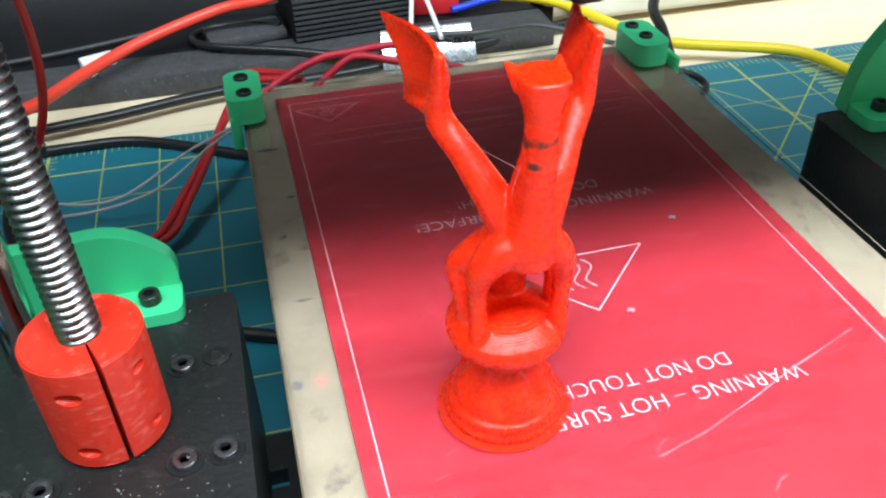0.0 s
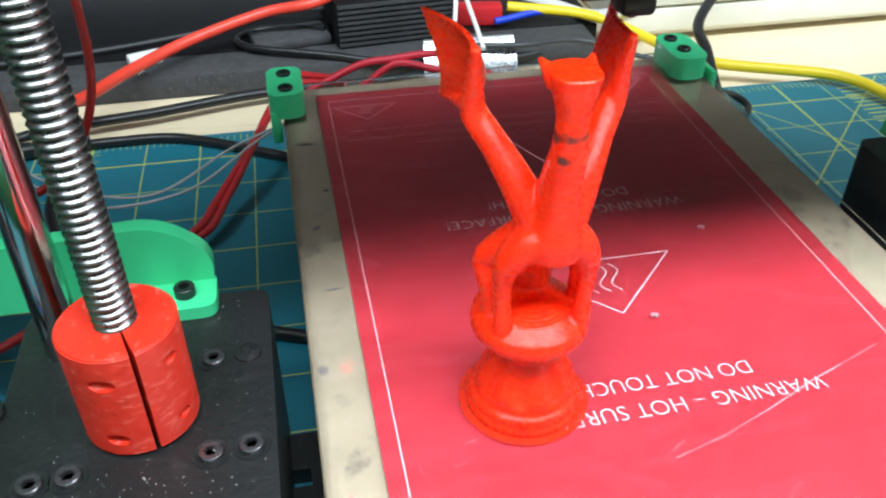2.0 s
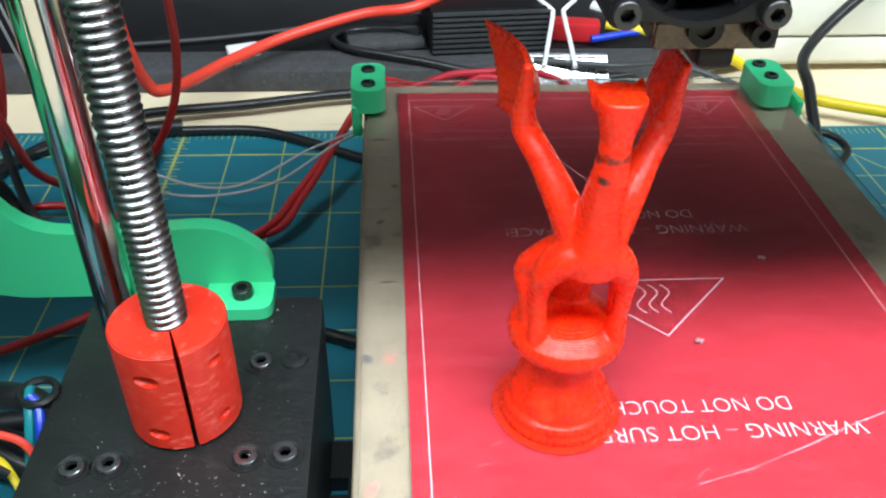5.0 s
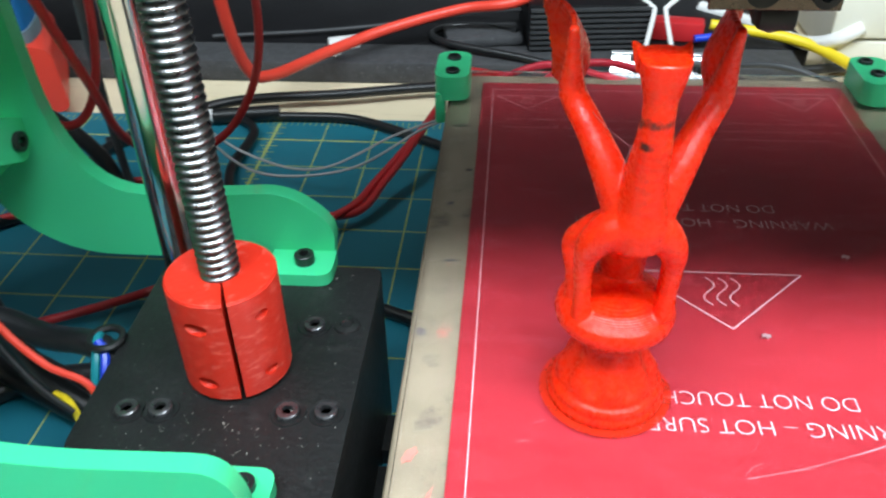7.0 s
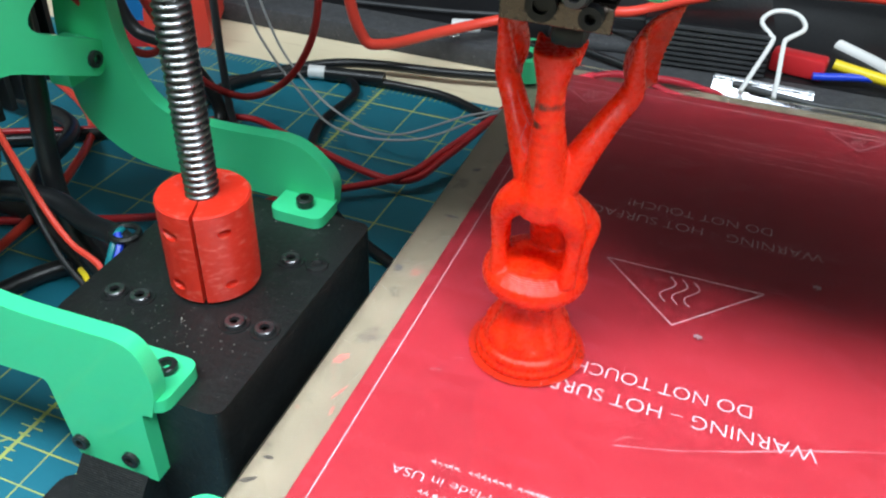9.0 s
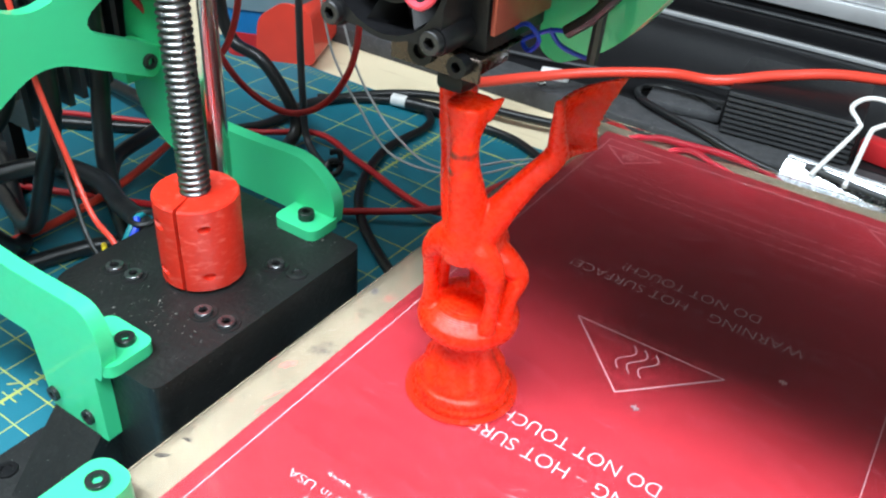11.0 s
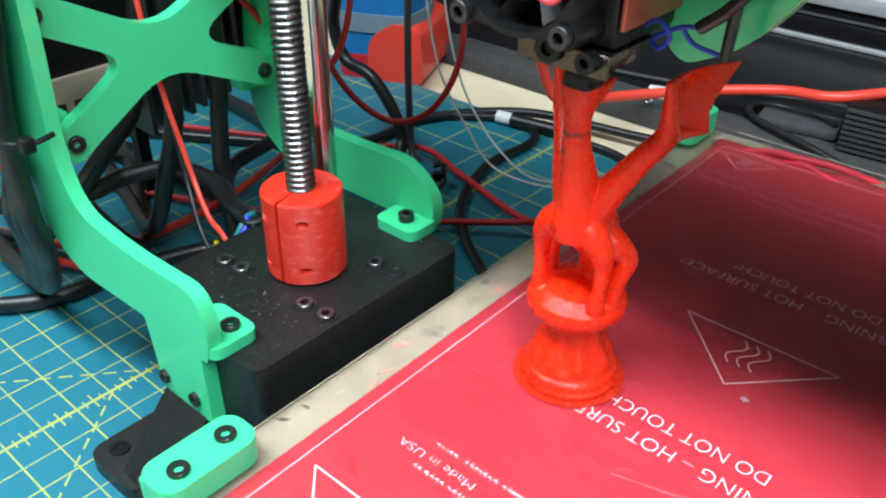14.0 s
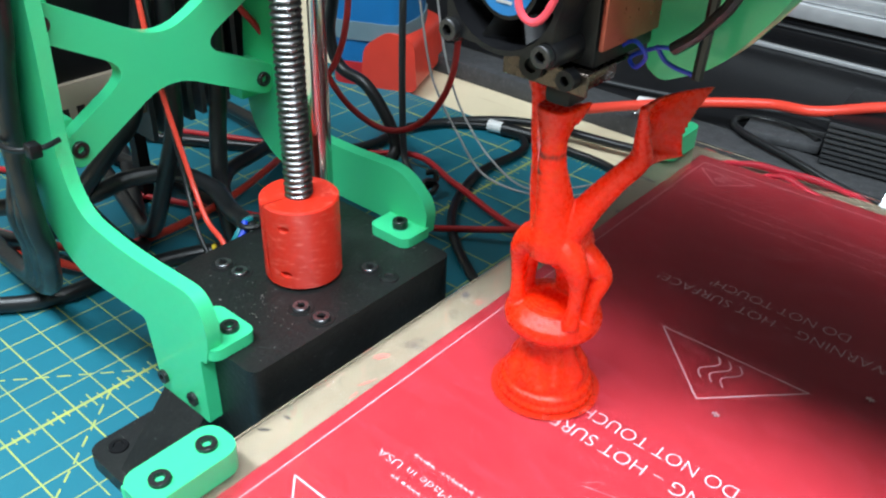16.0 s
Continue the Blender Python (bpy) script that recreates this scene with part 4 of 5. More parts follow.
for k in range(7):
    a = 2 * math.pi * k / 7
    bm = bmesh.new()
    pr = [(0.0079, -0.002), (0.0134, -0.0035), (0.0134, 0.003), (0.0079, 0.002)]
    q = [bm.verts.new((r * math.cos(a + t * 0.06), y, r * math.sin(a + t * 0.06))) for t, (r, y) in zip((-2, -3, 4, 3), pr)]
    q2 = [bm.verts.new(v.co + Vector((0, 0.0006, 0))) for v in q]
    bm.faces.new(q)
    bm.faces.new(q2[::-1])
    for i in range(4):
        bm.faces.new((q[i], q2[i], q2[(i + 1) % 4], q[(i + 1) % 4]))
    part("blade", bm, DARK, fan_ob)
for sx in (-1, 1):
    for sz in (-1, 1):
        ear = part("screw_boss", lathe(bmesh.new(), [(0.0030, 0), (0.0031, 0.0005), (0.0031, 0.0095), (0.0028, 0.0102)], 24), DARK, fan_ob, at=pose(sx * 0.0122, 0.0051, sz * 0.0122, 90))
        bolt(ear, pose(0, 0, 0.0100), BOLT_SMALL, "dark socket screw")
BRACKET = material("tarnished_bracket", (0.075, 0.060, 0.050), 0.26, 0.9, vary=0.35)
# bent metal bracket under the fan, heater block, nozzle
bm = boxed(-0.0092, 0.0128, -0.0140, -0.0132, 0.0064, 0.0112)
box(bm, -0.0092, 0.0128, -0.0140, 0.004, 0.0110, 0.0115)
part("fan_bracket", soften(bm, 0.0002, seg=1), BRACKET, head, "bent tarnished metal bracket")
part("heater_block", soften(boxed(-0.0075, 0.0085, -0.0070, 0.0060, 0.0045, 0.0115), 0.0006), BRACKET, head)
part("insulation_wrap", soften(boxed(0.0004, 0.0074, -0.0112, -0.0030, 0.0012, 0.0062), 0.0014), DARK, head, "scorched black wrap")
part("nozzle", lathe(bmesh.new(), [(0.0005, 0), (0.0009, 0.0002), (0.0034, 0.0016), (0.0036, 0.0032)], 24), GREY_DARK, head, at=pose(0.0038, -0.0070, 0))
part("thermistor_clamp", lathe(bmesh.new(), [(0.0022, 0), (0.0023, 0.0004), (0.0023, 0.003), (0.0011, 0.003), (0.0010, 0.001)], 20), DARK, head, at=pose(0.0090, -0.0140, 0.0100, 90))
part("bracket_eyelet", lathe(bmesh.new(), [(0.0030, 0), (0.0031, 0.0004), (0.0031, 0.0014), (0.0016, 0.0014), (0.0015, 0.0004)], 24), DARK, head, at=pose(-0.0008, -0.0140, 0.0104, 90))
part("heat_sink", soften(boxed(-0.0150, 0.0125, -0.0118, 0.0140, 0.0120, 0.0480), 0.0008), DARK, head)
part("side_panel", soften(boxed(0.0128, 0.0140, -0.0115, 0.0120, 0.0160, 0.0480), 0.0003), material("coppery_sheet", (0.50, 0.11, 0.07), 0.32, 0.5, vary=0.25), head, "coppery brown sheet panel")
# green printed duct behind
out = rounded([(0.0120, 0.0070), (0.0165, 0.0040), (0.0290, 0.0100), (0.0440, 0.0300), (0.0480, 0.0560), (0.0120, 0.0560)], [0.002, 0.004, 0.01, 0.012, 0.004, 0.002])
part("duct", soften(plate(bmesh.new(), out, 0.010, Matrix.Translation((0, 0.0120, 0)) @ XZ), 0.0012, 50), GREEN, head, "curved green printed duct")
for nm, pts, r, mt in (("blue_lead", [(0.010, 0.002, 0.012), (0.0135, -0.001, 0.0155), (0.0170, -0.003, 0.0170), (0.0190, -0.002, 0.0140), (0.0160, 0.0, 0.0105), (0.0140, 0.001, 0.0120), (0.0190, 0.002, 0.0150), (0.0230, 0.003, 0.0155)], 0.0005, BLUE_WIRE),
                       ("blue_lead", [(0.0190, 0.002, 0.0155), (0.0220, 0.003, 0.0120), (0.0290, 0.004, 0.0105)], 0.0005, BLUE_WIRE),
                       ("sleeve", [(0.0225, 0.003, 0.0153), (0.0290, 0.003, 0.0215), (0.0350, 0.003, 0.0330), (0.0360, 0.003, 0.0600)], 0.0014, RUBBER),
                       ("sleeve", [(0.0285, 0.004, 0.0100), (0.0290, 0.004, 0.0300), (0.0280, 0.004, 0.0600)], 0.0013, RUBBER),
                       ("red_lead", [(0.0030, -0.0240, 0.0340), (0.0010, -0.0245, 0.0290), (0.0025, -0.0250, 0.0245), (0.0060, -0.0250, 0.0235), (0.0090, -0.0240, 0.0280), (0.0120, -0.0230, 0.0400), (0.0130, -0.0230, 0.0600)], 0.0008, PINK_WIRE)):
    part(nm, tube(bmesh.new(), spline(pts, 6), r, 8), mt, head)

for k, pts in enumerate((((0.0205, -0.1630, 0.0772), (0.0245, -0.1730, 0.0745), (0.0300, -0.1830, 0.0738)), ((0.0215, -0.1640, 0.0800), (0.0240, -0.1680, 0.0720), (0.0262, -0.1725, 0.0660)), ((0.0296, -0.1840, 0.0752), (0.0285, -0.1835, 0.0700), (0.0292, -0.1815, 0.0660)))):
    part("filament_string", tube(bmesh.new(), spline(pts, 6), 0.00005, 5), SILK_FAINT, bed, "hair-thin string of plastic")

# unseen panel, added above the bed to throw the shade across its far part
blocker = part("unseen_shade_panel", soften(boxed(-0.225, 0.300, -0.003, 0.003, 0.213, 0.412), 0.001, seg=1), BLACK, None, at=pose(0.055, -0.1830, 0, 0, 0, -4))
tagged(blocker, "unseen black panel standing in for the printer's upper structure, shading the bed", "printer frame")


# ---- cables ----
def cable(name, pts, r, mt, label, n=10, group="", cat="cable"):
    p = spline([(x, y, max(z + ZB, r + 0.0005)) for x, y, z in pts], 10)
    ob = part(name, tube(bmesh.new(), p, r, n), mt, None)
    return tagged(ob, label, cat, group)


M = -0.049
cable("adapter_lead", [(0.010, 0.165, -0.034), (-0.012, 0.178, -0.036), (-0.030, 0.180, -0.037), (-0.040, 0.168, -0.037), (-0.030, 0.152, -0.036), (0.010, 0.136, -0.037), (0.040, 0.128, -0.040), (0.09, 0.125, -0.044)], 0.0020, RUBBER, "thin black adapter lead curled on the rail")
cable("adapter_lead", [(0.012, 0.190, -0.030), (-0.020, 0.200, -0.036), (-0.060, 0.185, -0.037), (-0.110, 0.170, -0.037), (-0.17, 0.16, -0.037)], 0.0012, GREY_DARK, "thin grey lead along the rail", 8)
cable("grey_lead", [(0.078, 0.085, M), (0.105, 0.092, M), (0.14, 0.085, M), (0.175, 0.070, M)], 0.0022, RUBBER, "black lead behind the bed")
cable("grey_lead", [(0.070, 0.120, -0.03), (0.110, 0.112, -0.03), (0.150, 0.120, -0.034), (0.19, 0.105, -0.044)], 0.0018, GREY_DARK, "dark grey lead behind the bed")
cable("power_cable", [(-0.132, 0.060, 0.20), (-0.131, 0.064, 0.09), (-0.129, 0.070, 0.015), (-0.1245, 0.078, -0.020), (-0.1154, 0.0858, -0.028), (-0.0927, 0.1226, -0.03), (-0.0640, 0.1480, -0.027), (-0.0230, 0.1620, -0.020), (0.0065, 0.1580, -0.0145), (0.0360, 0.1800, -0.010), (0.075, 0.205, -0.008), (0.16, 0.26, -0.02), (0.24, 0.29, M)], 0.0031, ORANGE_WIRE, "thick orange-red cable hanging to the bench")
cable("data_cable", [(-0.32, -0.10, M), (-0.1989, -0.019, M), (-0.1860, 0.040, M), (-0.1463, 0.0880, M), (-0.0816, 0.1028, M), (-0.0252, 0.1147, M), (0.05, 0.118, M), (0.2, 0.15, M)], 0.0028, RUBBER, "black cable lying along the mat edge")
cable("data_cable", [(-0.1900, 0.0450, M), (-0.1530, 0.0720, M), (-0.1250, 0.0750, M), (-0.0980, 0.0765, M), (-0.0674, 0.0732, M), (-0.0239, 0.0481, M), (0.02, 0.02, M)], 0.0024, RUBBER, "black cable running under the bed")
cable("looped_cable", [(-0.1400, 0.0790, M), (-0.1200, 0.0600, M), (-0.1200, 0.0167, M), (-0.0996, -0.0290, M), (-0.0580, -0.0630, M), (0.0, -0.09, M)], 0.0024, RUBBER, "black cable looped on the mat")
cable("cable_connector", [(-0.1440, 0.0715, -0.0445), (-0.1270, 0.0748, -0.0445), (-0.1110, 0.0775, -0.0445)], 0.0040, RUBBER, "black inline connector on the cable")
cable("cable_sleeve", [(-0.1535, 0.0700, -0.0445), (-0.1440, 0.0720, -0.0445)], 0.0038, WHITE, "white sleeve on the black cable")
cable("heater_wire", [(-0.30, -0.07, M), (-0.1912, -0.0184, -0.044), (-0.1551, 0.0041, -0.042), (-0.1157, -0.0066, -0.042), (-0.0612, -0.0199, -0.042), (-0.0440, 0.0030, -0.036), (-0.0220, 0.0500, -0.020), (-0.010, 0.050, -0.012), (0.010, 0.040, -0.010)], 0.0017, RED_WIRE, "dark red heater wire on the mat", group="heater wires")
cable("heater_wire", [(-0.32, -0.16, M), (-0.15, -0.085, -0.045), (-0.0958, -0.044, -0.044), (-0.0605, -0.0200, -0.040), (-0.0480, 0.0010, -0.036), (-0.0260, 0.0420, -0.024), (-0.016, 0.062, -0.014), (0.006, 0.048, -0.010)], 0.0017, RED_WIRE, "dark red heater wire on the mat", group="heater wires")
cable("bed_wire", [(-0.012, 0.022, -0.012), (-0.0046, 0.035, -0.0089), (0.016, 0.036, 0.0005), (0.0308, 0.037, 0.0017), (0.0508, 0.040, 0.0011), (0.070, 0.052, -0.010), (0.085, 0.06, -0.025)], 0.0017, BRIGHT_WIRE, "red wire arching behind the bed", group="bed wires")
cable("bed_wire", [(0.008, 0.032, -0.018), (0.0168, 0.035, -0.0102), (0.0281, 0.0355, -0.0016), (0.0357, 0.035, 0.0002), (0.0504, 0.032, -0.0030), (0.0762, 0.034, -0.0104), (0.0842, 0.034, -0.0143)], 0.0017, BRIGHT_WIRE, "red wire arching behind the bed", group="bed wires")
cable("thermistor_wire", [(0.0, 0.010, -0.012), (-0.012, 0.016, -0.013), (-0.030, 0.012, -0.018), (-0.060, -0.002, -0.030), (-0.098, -0.004, -0.032), (-0.122, 0.0, -0.016), (-0.1367, 0.0, 0.0034), (-0.1424, 0.0, 0.0177), (-0.1477, 0.0, 0.0418), (-0.155, 0.0, 0.08)], 0.0006, GREY_WIRE, "thin grey wire drooping over the mat", 6, "thin wires")
cable("thermistor_wire", [(0.0, 0.012, -0.012), (-0.0120, 0.0200, -0.014), (-0.040, 0.016, -0.022), (-0.075, 0.004, -0.034), (-0.110, 0.016, -0.034), (-0.135, 0.022, -0.018), (-0.146, 0.022, 0.002), (-0.154, 0.022, 0.030), (-0.162, 0.022, 0.08)], 0.0006, GREY_WIRE, "thin grey wire drooping over the mat", 6, "thin wires")
cable("network_cable", [(0.1199, 0.1694, -0.03), (0.1695, 0.1565, -0.035), (0.2000, 0.1150, -0.040), (0.2192, 0.0929, -0.042), (0.277, 0.0669, -0.043), (0.2934, 0.0357, -0.044), (0.31, -0.02, M), (0.33, -0.08, M)], 0.0031, YELLOW, "yellow cable crossing behind the bed")
cable("black_lead", [(0.20, 0.045, M), (0.206, 0.080, -0.03), (0.215, 0.110, -0.02), (0.26, 0.135, 0.01), (0.33, 0.15, 0.06)], 0.0030, RUBBER, "black cable rising past the cream cabinet")
cable("black_lead", [(0.178, 0.050, -0.044), (0.205, 0.058, -0.042), (0.214, 0.045, -0.044), (0.200, 0.022, M), (0.19, -0.04, M), (0.2, -0.12, M)], 0.0020, RUBBER, "thin black cable curling beside the bed")
for k, (dx, dz) in enumerate(((0, 0), (0.006, 0.004))):
    cable("loop_wire", [(-0.100 - dx, -0.140, 0.110), (-0.104 - dx, -0.110, 0.060), (-0.108 - dx, -0.088, 0.0290), (-0.0945 - dx, -0.0772, 0.0187 + dz), (-0.078 - dx, -0.070, 0.0300), (-0.0690 - dx, -0.067, 0.060), (-0.072 - dx, -0.070, 0.125)] if k == 0 else
          [(-0.135, -0.160, 0.120), (-0.130, -0.120, 0.070), (-0.118, -0.100, 0.040), (-0.112, -0.085, 0.060), (-0.112, -0.08, 0.13)], 0.0013, RED_WIRE, "dark red wire hanging in a loop", group="looped wires")
BUNDLE = (((-0.140, -0.126, 0.110), (-0.140, -0.1281, 0.0438), (-0.140, -0.1308, 0.0215), (-0.138, -0.1336, -0.0023), (-0.128, -0.136, -0.025), (-0.108, -0.140, -0.040), (-0.085, -0.150, -0.044)),
          ((-0.146, -0.140, 0.110), (-0.146, -0.1444, 0.0486), (-0.146, -0.1464, 0.0270), (-0.152, -0.150, 0.004), (-0.172, -0.150, -0.030), (-0.23, -0.13, M), (-0.33, -0.10, M)),
          ((-0.148, -0.150, 0.080), (-0.148, -0.1604, 0.0386), (-0.152, -0.170, 0.0240), (-0.160, -0.180, 0.0080), (-0.185, -0.185, -0.020), (-0.24, -0.19, -0.044), (-0.33, -0.20, M)),
          ((-0.210, -0.205, -0.012), (-0.1673, -0.1802, 0.0), (-0.1626, -0.1617, 0.003), (-0.1516, -0.1462, 0.004), (-0.1324, -0.1417, 0.003), (-0.1146, -0.1461, 0.001), (-0.098, -0.151, 0.003), (-0.090, -0.154, -0.006)),
          ((-0.330, -0.020, -0.045), (-0.2217, -0.0427, -0.035), (-0.1919, -0.0939, -0.030), (-0.165, -0.115, -0.036), (-0.120, -0.135, -0.042), (-0.085, -0.145, -0.044)),
          ((-0.260, -0.270, M), (-0.1978, -0.2229, M), (-0.1766, -0.1951, M), (-0.1721, -0.1619, M), (-0.150, -0.120, M), (-0.085, -0.110, M)),
          ((-0.180, -0.195, 0.090), (-0.176, -0.188, 0.030), (-0.170, -0.176, -0.010), (-0.182, -0.150, -0.042), (-0.28, -0.10, M)),
          ((-0.360, -0.120, M), (-0.240, -0.105, -0.043), (-0.170, -0.105, -0.043), (-0.120, -0.125, -0.044), (-0.085, -0.135, -0.044)))
for pts in (((-0.330, -0.225, M), (-0.229, -0.193, -0.045), (-0.196, -0.183, -0.042), (-0.172, -0.170, -0.046), (-0.130, -0.166, M), (-0.088, -0.160, M)),
            ((-0.300, -0.205, M), (-0.215, -0.178, -0.043), (-0.186, -0.162, -0.040), (-0.185, -0.124, -0.042), (-0.199, -0.072, -0.044), (-0.230, -0.02, M), (-0.30, 0.02, M))):
    cable("supply_wire", pts, 0.0019, ORANGE_WIRE, "red supply wire lying on the mat by the frame", group="supply wires")
for pts in BUNDLE:
    cable("motor_cable", pts, 0.0036, RUBBER, "black sheathed motor cable beside the frame", group="motor cables")
for z in (0, 0.006, 0.012):
    cable("ribbon_cable", [(-0.1010 - z, -0.2165 + z / 3, 0.150), (-0.1070 - z, -0.2165 + z / 3, 0.0971), (-0.1150 - z, -0.2165 + z / 3, 0.0745), (-0.1200 - z, -0.2165 + z / 3, 0.0549), (-0.1215 - z, -0.2165 + z / 3, 0.037), (-0.1215 - z, -0.2160, 0.022), (-0.1290 - z, -0.2120, 0.004), (-0.160 - z, -0.205, -0.025), (-0.27, -0.19, M)], 0.0036, RUBBER, "black cable tied along the green frame", group="tied cables")
cable("thin_lead", [(-0.140, -0.158, 0.110), (-0.130, -0.160, 0.060), (-0.118, -0.160, 0.022), (-0.106, -0.163, 0.008), (-0.0956, -0.164, 0.0024), (-0.092, -0.166, -0.006)], 0.0010, ORANGE_WIRE, "thin red lead entering the housing", 8, "thin leads")
cable("thin_lead", [(-0.139, -0.156, 0.110), (-0.131, -0.158, 0.060), (-0.120, -0.161, 0.020), (-0.108, -0.166, 0.004), (-0.0990, -0.168, -0.004)], 0.0009, RUBBER, "thin black lead entering the housing", 8, "thin leads")
cable("blue_lead", [(-0.0960, -0.1535, 0.0070), (-0.0938, -0.1557, 0.0050), (-0.0930, -0.1600, 0.0010), (-0.0935, -0.164, -0.006)], 0.0012, BLUE_WIRE, "short blue lead by the cable hole", 8, "thin leads")
cable("teal_lead", [(-0.0975, -0.1495, 0.0060), (-0.0965, -0.1535, 0.0062), (-0.0958, -0.1585, 0.0020), (-0.0962, -0.1640, -0.0070)], 0.0012, TEAL_WIRE, "short teal lead by the cable hole", 8, "thin leads")
cable("yellow_lead", [(-0.1080, -0.1600, -0.0060), (-0.1020, -0.1640, -0.0050), (-0.0970, -0.1690, -0.0100)], 0.0010, YELLOW, "short yellow lead by the cable hole", 8, "thin leads")
cable("hanging_lead", [(-0.1590, 0.0, 0.100), (-0.1600, 0.0, 0.045), (-0.1606, 0.0, 0.015), (-0.1602, 0.0, -0.017), (-0.1575, -0.001, -0.043), (-0.1420, -0.010, M), (-0.1290, -0.0155, M)], 0.0019, GREY_DARK, "dark grey lead hanging straight down to the mat")
cable("hanging_cable", [(-0.2060, 0.0, 0.110), (-0.2115, 0.0, 0.040), (-0.2160, 0.0, 0.014), (-0.2080, 0.0, -0.0035), (-0.1880, 0.0, -0.0085), (-0.1710, 0.0, -0.0250), (-0.1645, -0.001, -0.0390), (-0.1610, -0.012, M), (-0.1500, -0.035, M)], 0.0034, RUBBER, "thick black cable drooping behind the chrome rod")
knot = thing("cable_knot", "knotted black lead end on the mat", "cable", pose(-0.1265, -0.0163, 0))
for pts, nm in (([(-0.004, 0.003, 0.003), (0.002, 0.004, 0.006), (0.004, -0.002, 0.004), (-0.001, -0.004, 0.003), (-0.003, 0.001, 0.007), (0.003, 0.003, 0.009)], "loop"), ([(0.003, 0.003, 0.009), (0.001, 0.004, 0.013), (-0.003, 0.002, 0.012)], "tail")):
    part(nm, tube(bmesh.new(), spline(pts, 6), 0.0016, 8), RUBBER, knot)
cable("cable_tie", [(-0.1370, -0.2175, 0.0545), (-0.1250, -0.2210, 0.0540), (-0.1120, -0.2210, 0.0540), (-0.1060, -0.2150, 0.0545), (-0.1065, -0.2085, 0.0550)], 0.0009, RUBBER, "black cable tie round the tied cables", 8, cat="cable tie")
part("tie_head", soften(boxed(-0.1085, -0.1040, -0.2190, -0.2150, ZB + 0.0522, ZB + 0.0568), 0.0008), DARK, bpy.data.objects["cable_tie"])

# ---- electronics beside the side frame ----
psu = thing("power_supply", "dark finned power supply with a beige slotted end", "power supply")
part("body", soften(boxed(-0.235, -0.160, -0.2300, -0.1050, ZB + 0.049, ZB + 0.150), 0.001), DARK, psu)
part("slotted_end", soften(boxed(-0.1620, -0.1580, -0.2060, -0.1480, ZB + 0.030, ZB + 0.050), 0.0006), BEIGE, psu, "beige slotted terminal cover")
for k in range(6):
    part("slot", soften(boxed(-0.1582, -0.1576, -0.1960 + 0.0062 * k, -0.1930 + 0.0062 * k, ZB + 0.0310, ZB + 0.0410), 0.0001), DARK, psu)
for k in range(9):
    y = -0.150 + 0.006 * k
    part("fin", boxed(-0.1900, -0.1560, y, y + 0.0022, ZB + 0.018 + 0.0012 * k, ZB + 0.062), GREY_DARK, psu)
for y in (-0.225, -0.121):
    part("stand", boxed(-0.232, -0.226, y, y + 0.006, 0.0, ZB + 0.050), DARK, psu)

# ---- far side of the bench ----
tray = part("bench_rail", soften(boxed(-0.70, 0.165, 0.1320, 0.1600, -0.004, 0.0088), 0.0015), SPECKLED, None)
tagged(tray, "speckled dark grey rail along the bench", "rail")
deck = part("black_tray", soften(boxed(-0.70, 0.175, 0.1605, 0.95, -0.004, 0.0086), 0.0010), DARK, None)
tagged(deck, "shallow black tray behind the rail", "tray")
hs = thing("heat_sink_block", "black ribbed aluminium power block on the rail", "heat sink", pose(0.049, 0.174, 0.0090, 0, 0, 5))
part("body", soften(boxed(-0.035, 0.035, -0.020, 0.040, 0, 0.026), 0.001), DARK, hs)
for k in range(8):
    part("rib", boxed(-0.034, 0.034, -0.0225, -0.0198, 0.0015 + 0.0031 * k, 0.0030 + 0.0031 * k), GREY_DARK, hs)
lump = part("grey_adapter", soften(boxed(-0.022, 0.022, -0.010, 0.014, 0, 0.006), 0.002), SPECKLED, None, at=pose(-0.010, 0.165, 0.0090, 0, 0, 10))
tagged(lump, "flat dark grey adapter on the rail", "adapter")
wc = part("white_connector", soften(boxed(-0.009, 0.009, -0.004, 0.004, 0, 0.006), 0.001), WHITE, None, at=pose(-0.090, 0.153, 0.0088, 0, 0, 20))
tagged(wc, "small white connector block on the rail", "connector")
rail_screw = new("rail_screw", bolt_mesh("rail_screw", 0.0030, 0.0016, ALU))
rail_screw.matrix_basis = pose(-0.0926, 0.1400, 0.0088)
tagged(rail_screw, "small silver screw in the dark rail", "screw")
rails = thing("machine_frame", "silver and black extruded rail machine frame", "machine frame", pose(0, 0, 0))
for k, (y, z, h, mt) in enumerate(((0.318, 0.0, 0.0085, DARK), (0.320, 0.0090, 0.0035, SILVER_RAIL), (0.322, 0.013, 0.012, DARK), (0.324, 0.0255, 0.0020, GREY_DARK), (0.326, 0.028, 0.006, DARK), (0.322, 0.0345, 0.0110, SILVER_RAIL), (0.326, 0.046, 0.0100, SILVER_RAIL), (0.332, 0.0565, 0.003, DARK), (0.336, 0.060, 0.06, GREY_DARK))):
    part("rail", soften(boxed(-0.40, 0.60, y, y + 0.06, z, z + h), 0.001), mt, rails)
tool = thing("blue_tool", "blue power tool body with orange-red rubber boot", "power tool", pose(-0.272, 0.098, 0, 0, 0, 25))
out = rounded([(-0.024, -0.030), (0.024, -0.030), (0.030, 0.0), (0.024, 0.030), (-0.024, 0.030), (-0.030, 0.0)], 0.010)
part("body", soften(plate(bmesh.new(), out, 0.095, Matrix.Translation((0, 0, 0.016))), 0.006, 60, 3), BLUE, tool)
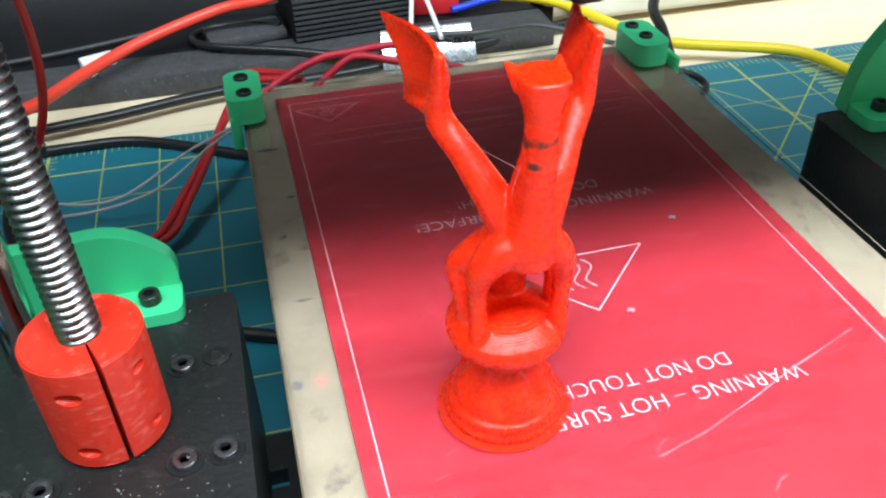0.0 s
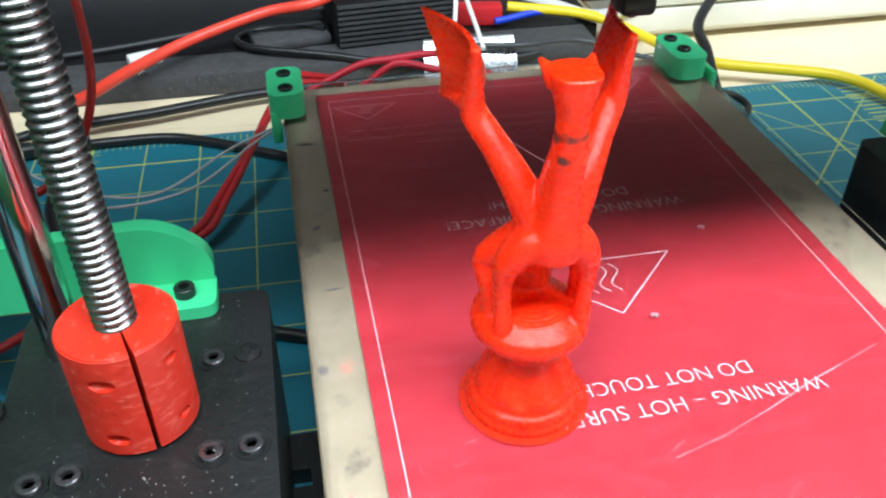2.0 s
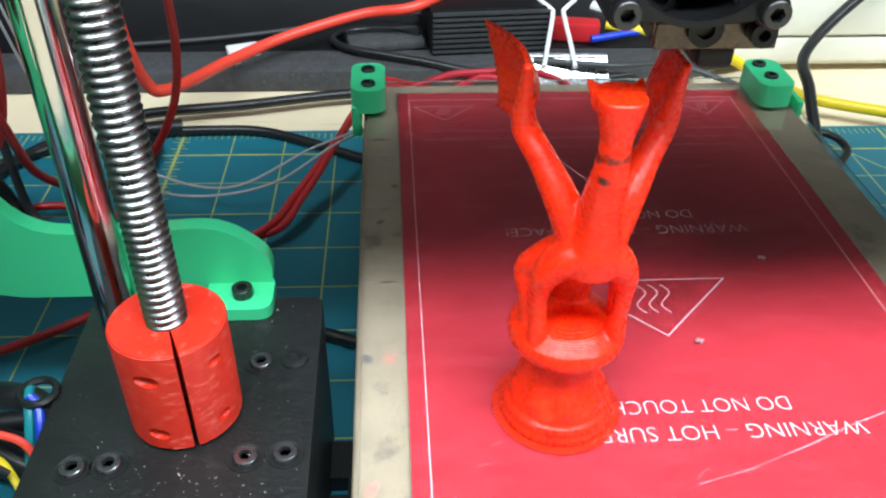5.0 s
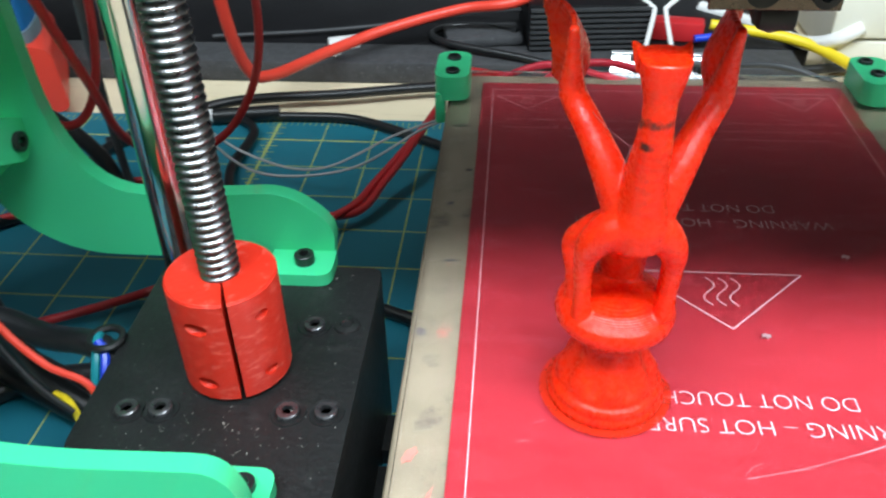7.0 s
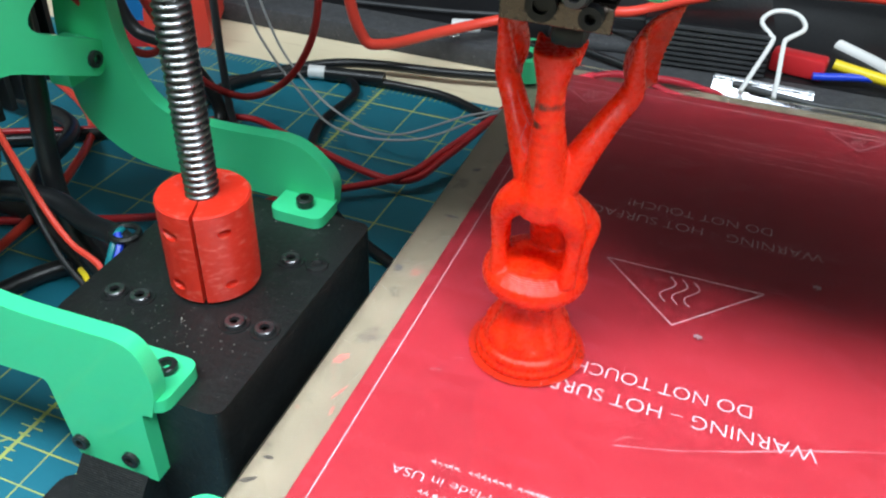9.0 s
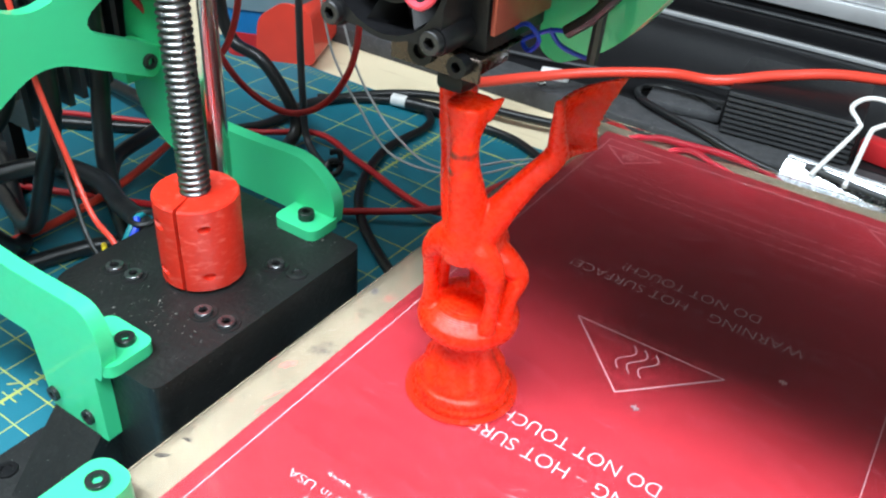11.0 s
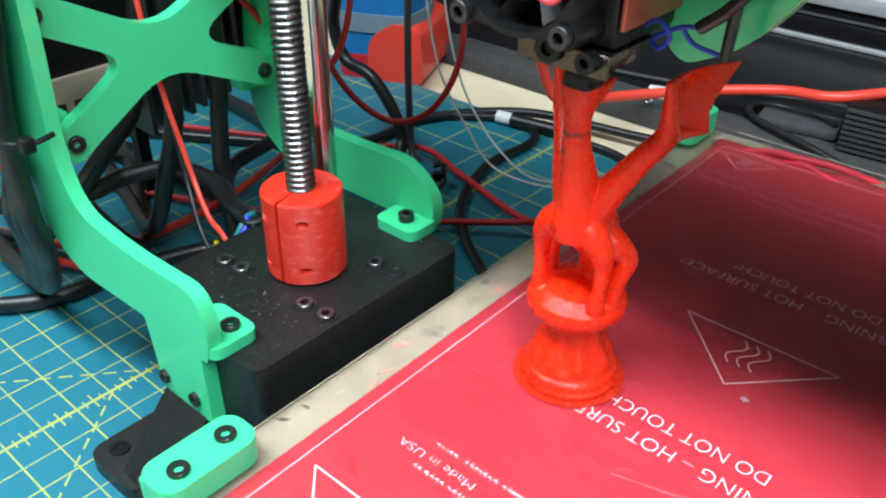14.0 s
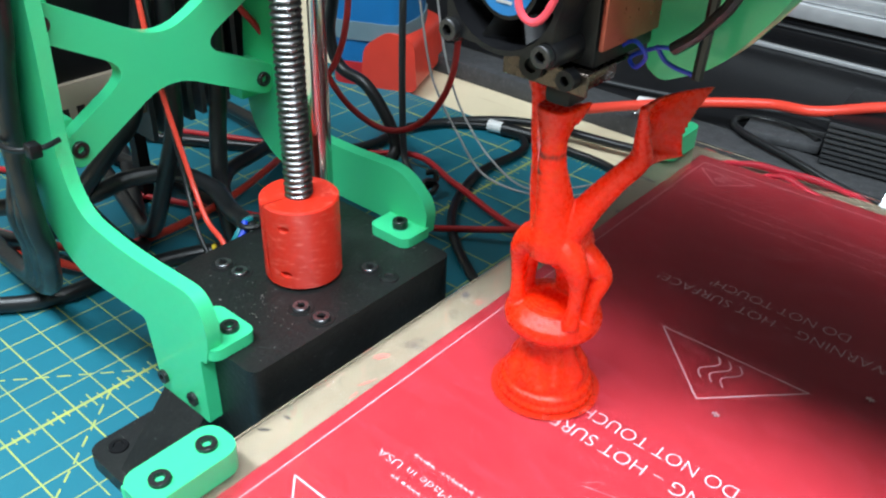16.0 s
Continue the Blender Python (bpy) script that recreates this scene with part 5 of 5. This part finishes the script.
part("collar", soften(plate(bmesh.new(), [(x * 1.04, y * 1.04) for x, y in out], 0.012, Matrix.Translation((0, 0, 0.0315))), 0.002, 60), material("pale_grey_rubber", (0.16, 0.24, 0.28), 0.6, vary=0.1), tool)
boot_cut = rounded([(-0.004, 0.0), (0.036, 0.0), (0.034, 0.034), (0.016, 0.040), (-0.001, 0.028)], 0.006)
part("boot", soften(plate(bmesh.new(), boot_cut, 0.064, Matrix.Translation((0, -0.032, 0)) @ XZ), 0.005, 50, 3), ORANGE_WIRE, tool, "orange-red rubber boot")
part("base", soften(plate(bmesh.new(), [(x * 1.02, y * 1.02) for x, y in out], 0.016, Matrix.Identity(4)), 0.003, 60), RED_WIRE, tool, "dark red base")

cab = thing("drawer_cabinet", "cream plastic cabinet with horizontal seams", "cabinet", pose(0.180, 0.150, 0))
part("body", soften(boxed(0.006, 0.60, 0.002, 0.30, 0.0, 0.086), 0.002), CREAM, cab)
for z0, z1 in ((0.004, 0.018), (0.020, 0.048), (0.050, 0.082)):
    part("panel", soften(boxed(0.0, 0.60, -0.002, 0.0025, z0, z1), 0.0012), CREAM, cab)
plug = thing("network_plug", "red plug on the yellow cable", "plug", pose(0.105, 0.172, 0.0090, 0, 0, -10))
part("body", soften(boxed(-0.018, 0.012, -0.006, 0.006, 0, 0.012), 0.002), RED_WIRE, plug)
cable("blue_patch", [(0.11, 0.160, -0.035), (0.15, 0.165, -0.033), (0.19, 0.150, -0.038)], 0.0022, BLUE_WIRE, "blue cable behind the bed")
cable("white_cable", [(0.125, 0.225, -0.040), (0.150, 0.200, -0.040), (0.170, 0.165, -0.038), (0.182, 0.148, -0.030), (0.195, 0.146, -0.022)], 0.0040, WHITE, "thick white cable into the cabinet")

binder = thing("binder_clip", "shiny nickel binder clip with wire handles lying on the bench", "binder clip", pose(0.0850, 0.121, 0.002, 0, 0, -2))


def clip_jaw(y0, z0, y1, z1):
    """A sheet-metal jaw from its spine edge to its rolled lip."""
    bm = bmesh.new()
    d = Vector((0, y1 - y0, z1 - z0))
    nrm = Vector((0, -d.z, d.y)).normalized() * 0.0006
    q = []
    for k in range(9):
        f = k / 8
        bow = nrm * (1.6 * math.sin(math.pi * f))
        c = Vector((0, y0, z0)) + d * f + bow
        hw = 0.0262 - 0.0012 * f
        q.append([bm.verts.new(c + Vector((x, 0, 0)) + o) for x, o in ((-hw, nrm * 0), (hw, nrm * 0), (hw, nrm), (-hw, nrm))])
    for a, b in zip(q, q[1:]):
        for k in range(4):
            bm.faces.new((a[k], b[k], b[(k + 1) % 4], a[(k + 1) % 4]))
    bm.faces.new(q[0])
    bm.faces.new(q[-1][::-1])
    return tube(bm, [(-0.0250, y1, z1), (0.0250, y1, z1)], 0.0013, 10)


part("jaw", clip_jaw(-0.0110, 0.0015, 0.0010, 0.0180), BINDER, binder)
part("jaw", clip_jaw(0.0150, 0.0015, 0.0030, 0.0180), BINDER, binder)
part("spine", soften(boxed(-0.0262, 0.0262, -0.0110, 0.0150, 0.0, 0.0014), 0.0006), BINDER, binder)
loop = [(-0.0105, -0.010, 0.0170), (-0.0070, 0.006, 0.0220), (-0.0016, 0.032, 0.0300), (-0.0030, 0.036, 0.0320), (-0.0095, 0.044, 0.0355), (-0.0060, 0.053, 0.0385), (0.0020, 0.056, 0.0395),
        (0.0095, 0.053, 0.0385), (0.0130, 0.044, 0.0355), (0.0062, 0.036, 0.0320), (0.0046, 0.032, 0.0300), (0.0058, 0.006, 0.0220), (0.0062, -0.010, 0.0170)]
part("handle", tube(bmesh.new(), spline(loop, 6), 0.0013, 8), WHITE, binder, "bright wire handle")


# ---- motion ----
BED = [(0, -0.0000), (0.5, 0.0012), (1, 0.0025), (1.5, 0.0039), (2, 0.0056), (2.5, 0.0075), (3, 0.0094), (3.5, 0.0103), (4, 0.0124),
       (6.5, 0.0166), (7, 0.0155), (7.5, 0.0168), (8, 0.0173), (8.5, 0.0257), (11, 0.0242), (11.5, 0.0253), (12, 0.0253), (12.5, 0.0293),
       (13, 0.0267), (13.5, 0.0330), (14, 0.0320), (14.5, 0.0260), (15, 0.0334), (15.5, 0.0302), (16, 0.0264)]
NOZZLE = [(0, 0.0470), (2, 0.0475), (4, 0.0478), (6.5, 0.0485), (7, 0.0492), (7.5, 0.0480), (8, 0.0440), (8.5, 0.0370), (9.5, 0.0300), (11, 0.0261), (11.5, 0.0267), (12, 0.0269), (12.5, 0.0337),
          (13, 0.0329), (13.5, 0.0269), (14, 0.0344), (14.5, 0.0299), (15, 0.0272), (15.5, 0.0344), (16, 0.0322)]


TURN = [(0, 0), (7.6, 0), (7.8, -45), (7.9, -70), (8.1, -92), (8.3, -92), (8.5, -60), (8.7, 0), (11.6, 0), (11.8, -45), (12, -88), (12.2, -100), (12.5, -40), (12.7, 0), (13.8, 0), (14, -8), (14.2, 0), (15.7, 0), (16, -32)]


def motions():
    walk(bed, [(t, pose(0, s, ZB)) for t, s in BED])
    walk(dragon, [(t, pose(0, s, ZB)) for t, s in BED])
    walk(brim_ring, [(t, pose(0, s, ZB)) for t, s in BED])

    walk(coupler, [(t, pose(-0.0575, -0.1587, TOP + 0.0006, 0, 0, r)) for t, r in TURN])
    walk(screw, [(t, pose(-0.0575, -0.1587, TOP + 0.027, 0, 0, r)) for t, r in TURN])
    walk(head, [(t, pose(x, -0.150, ZB + 0.0925)) for t, x in NOZZLE])


motions()
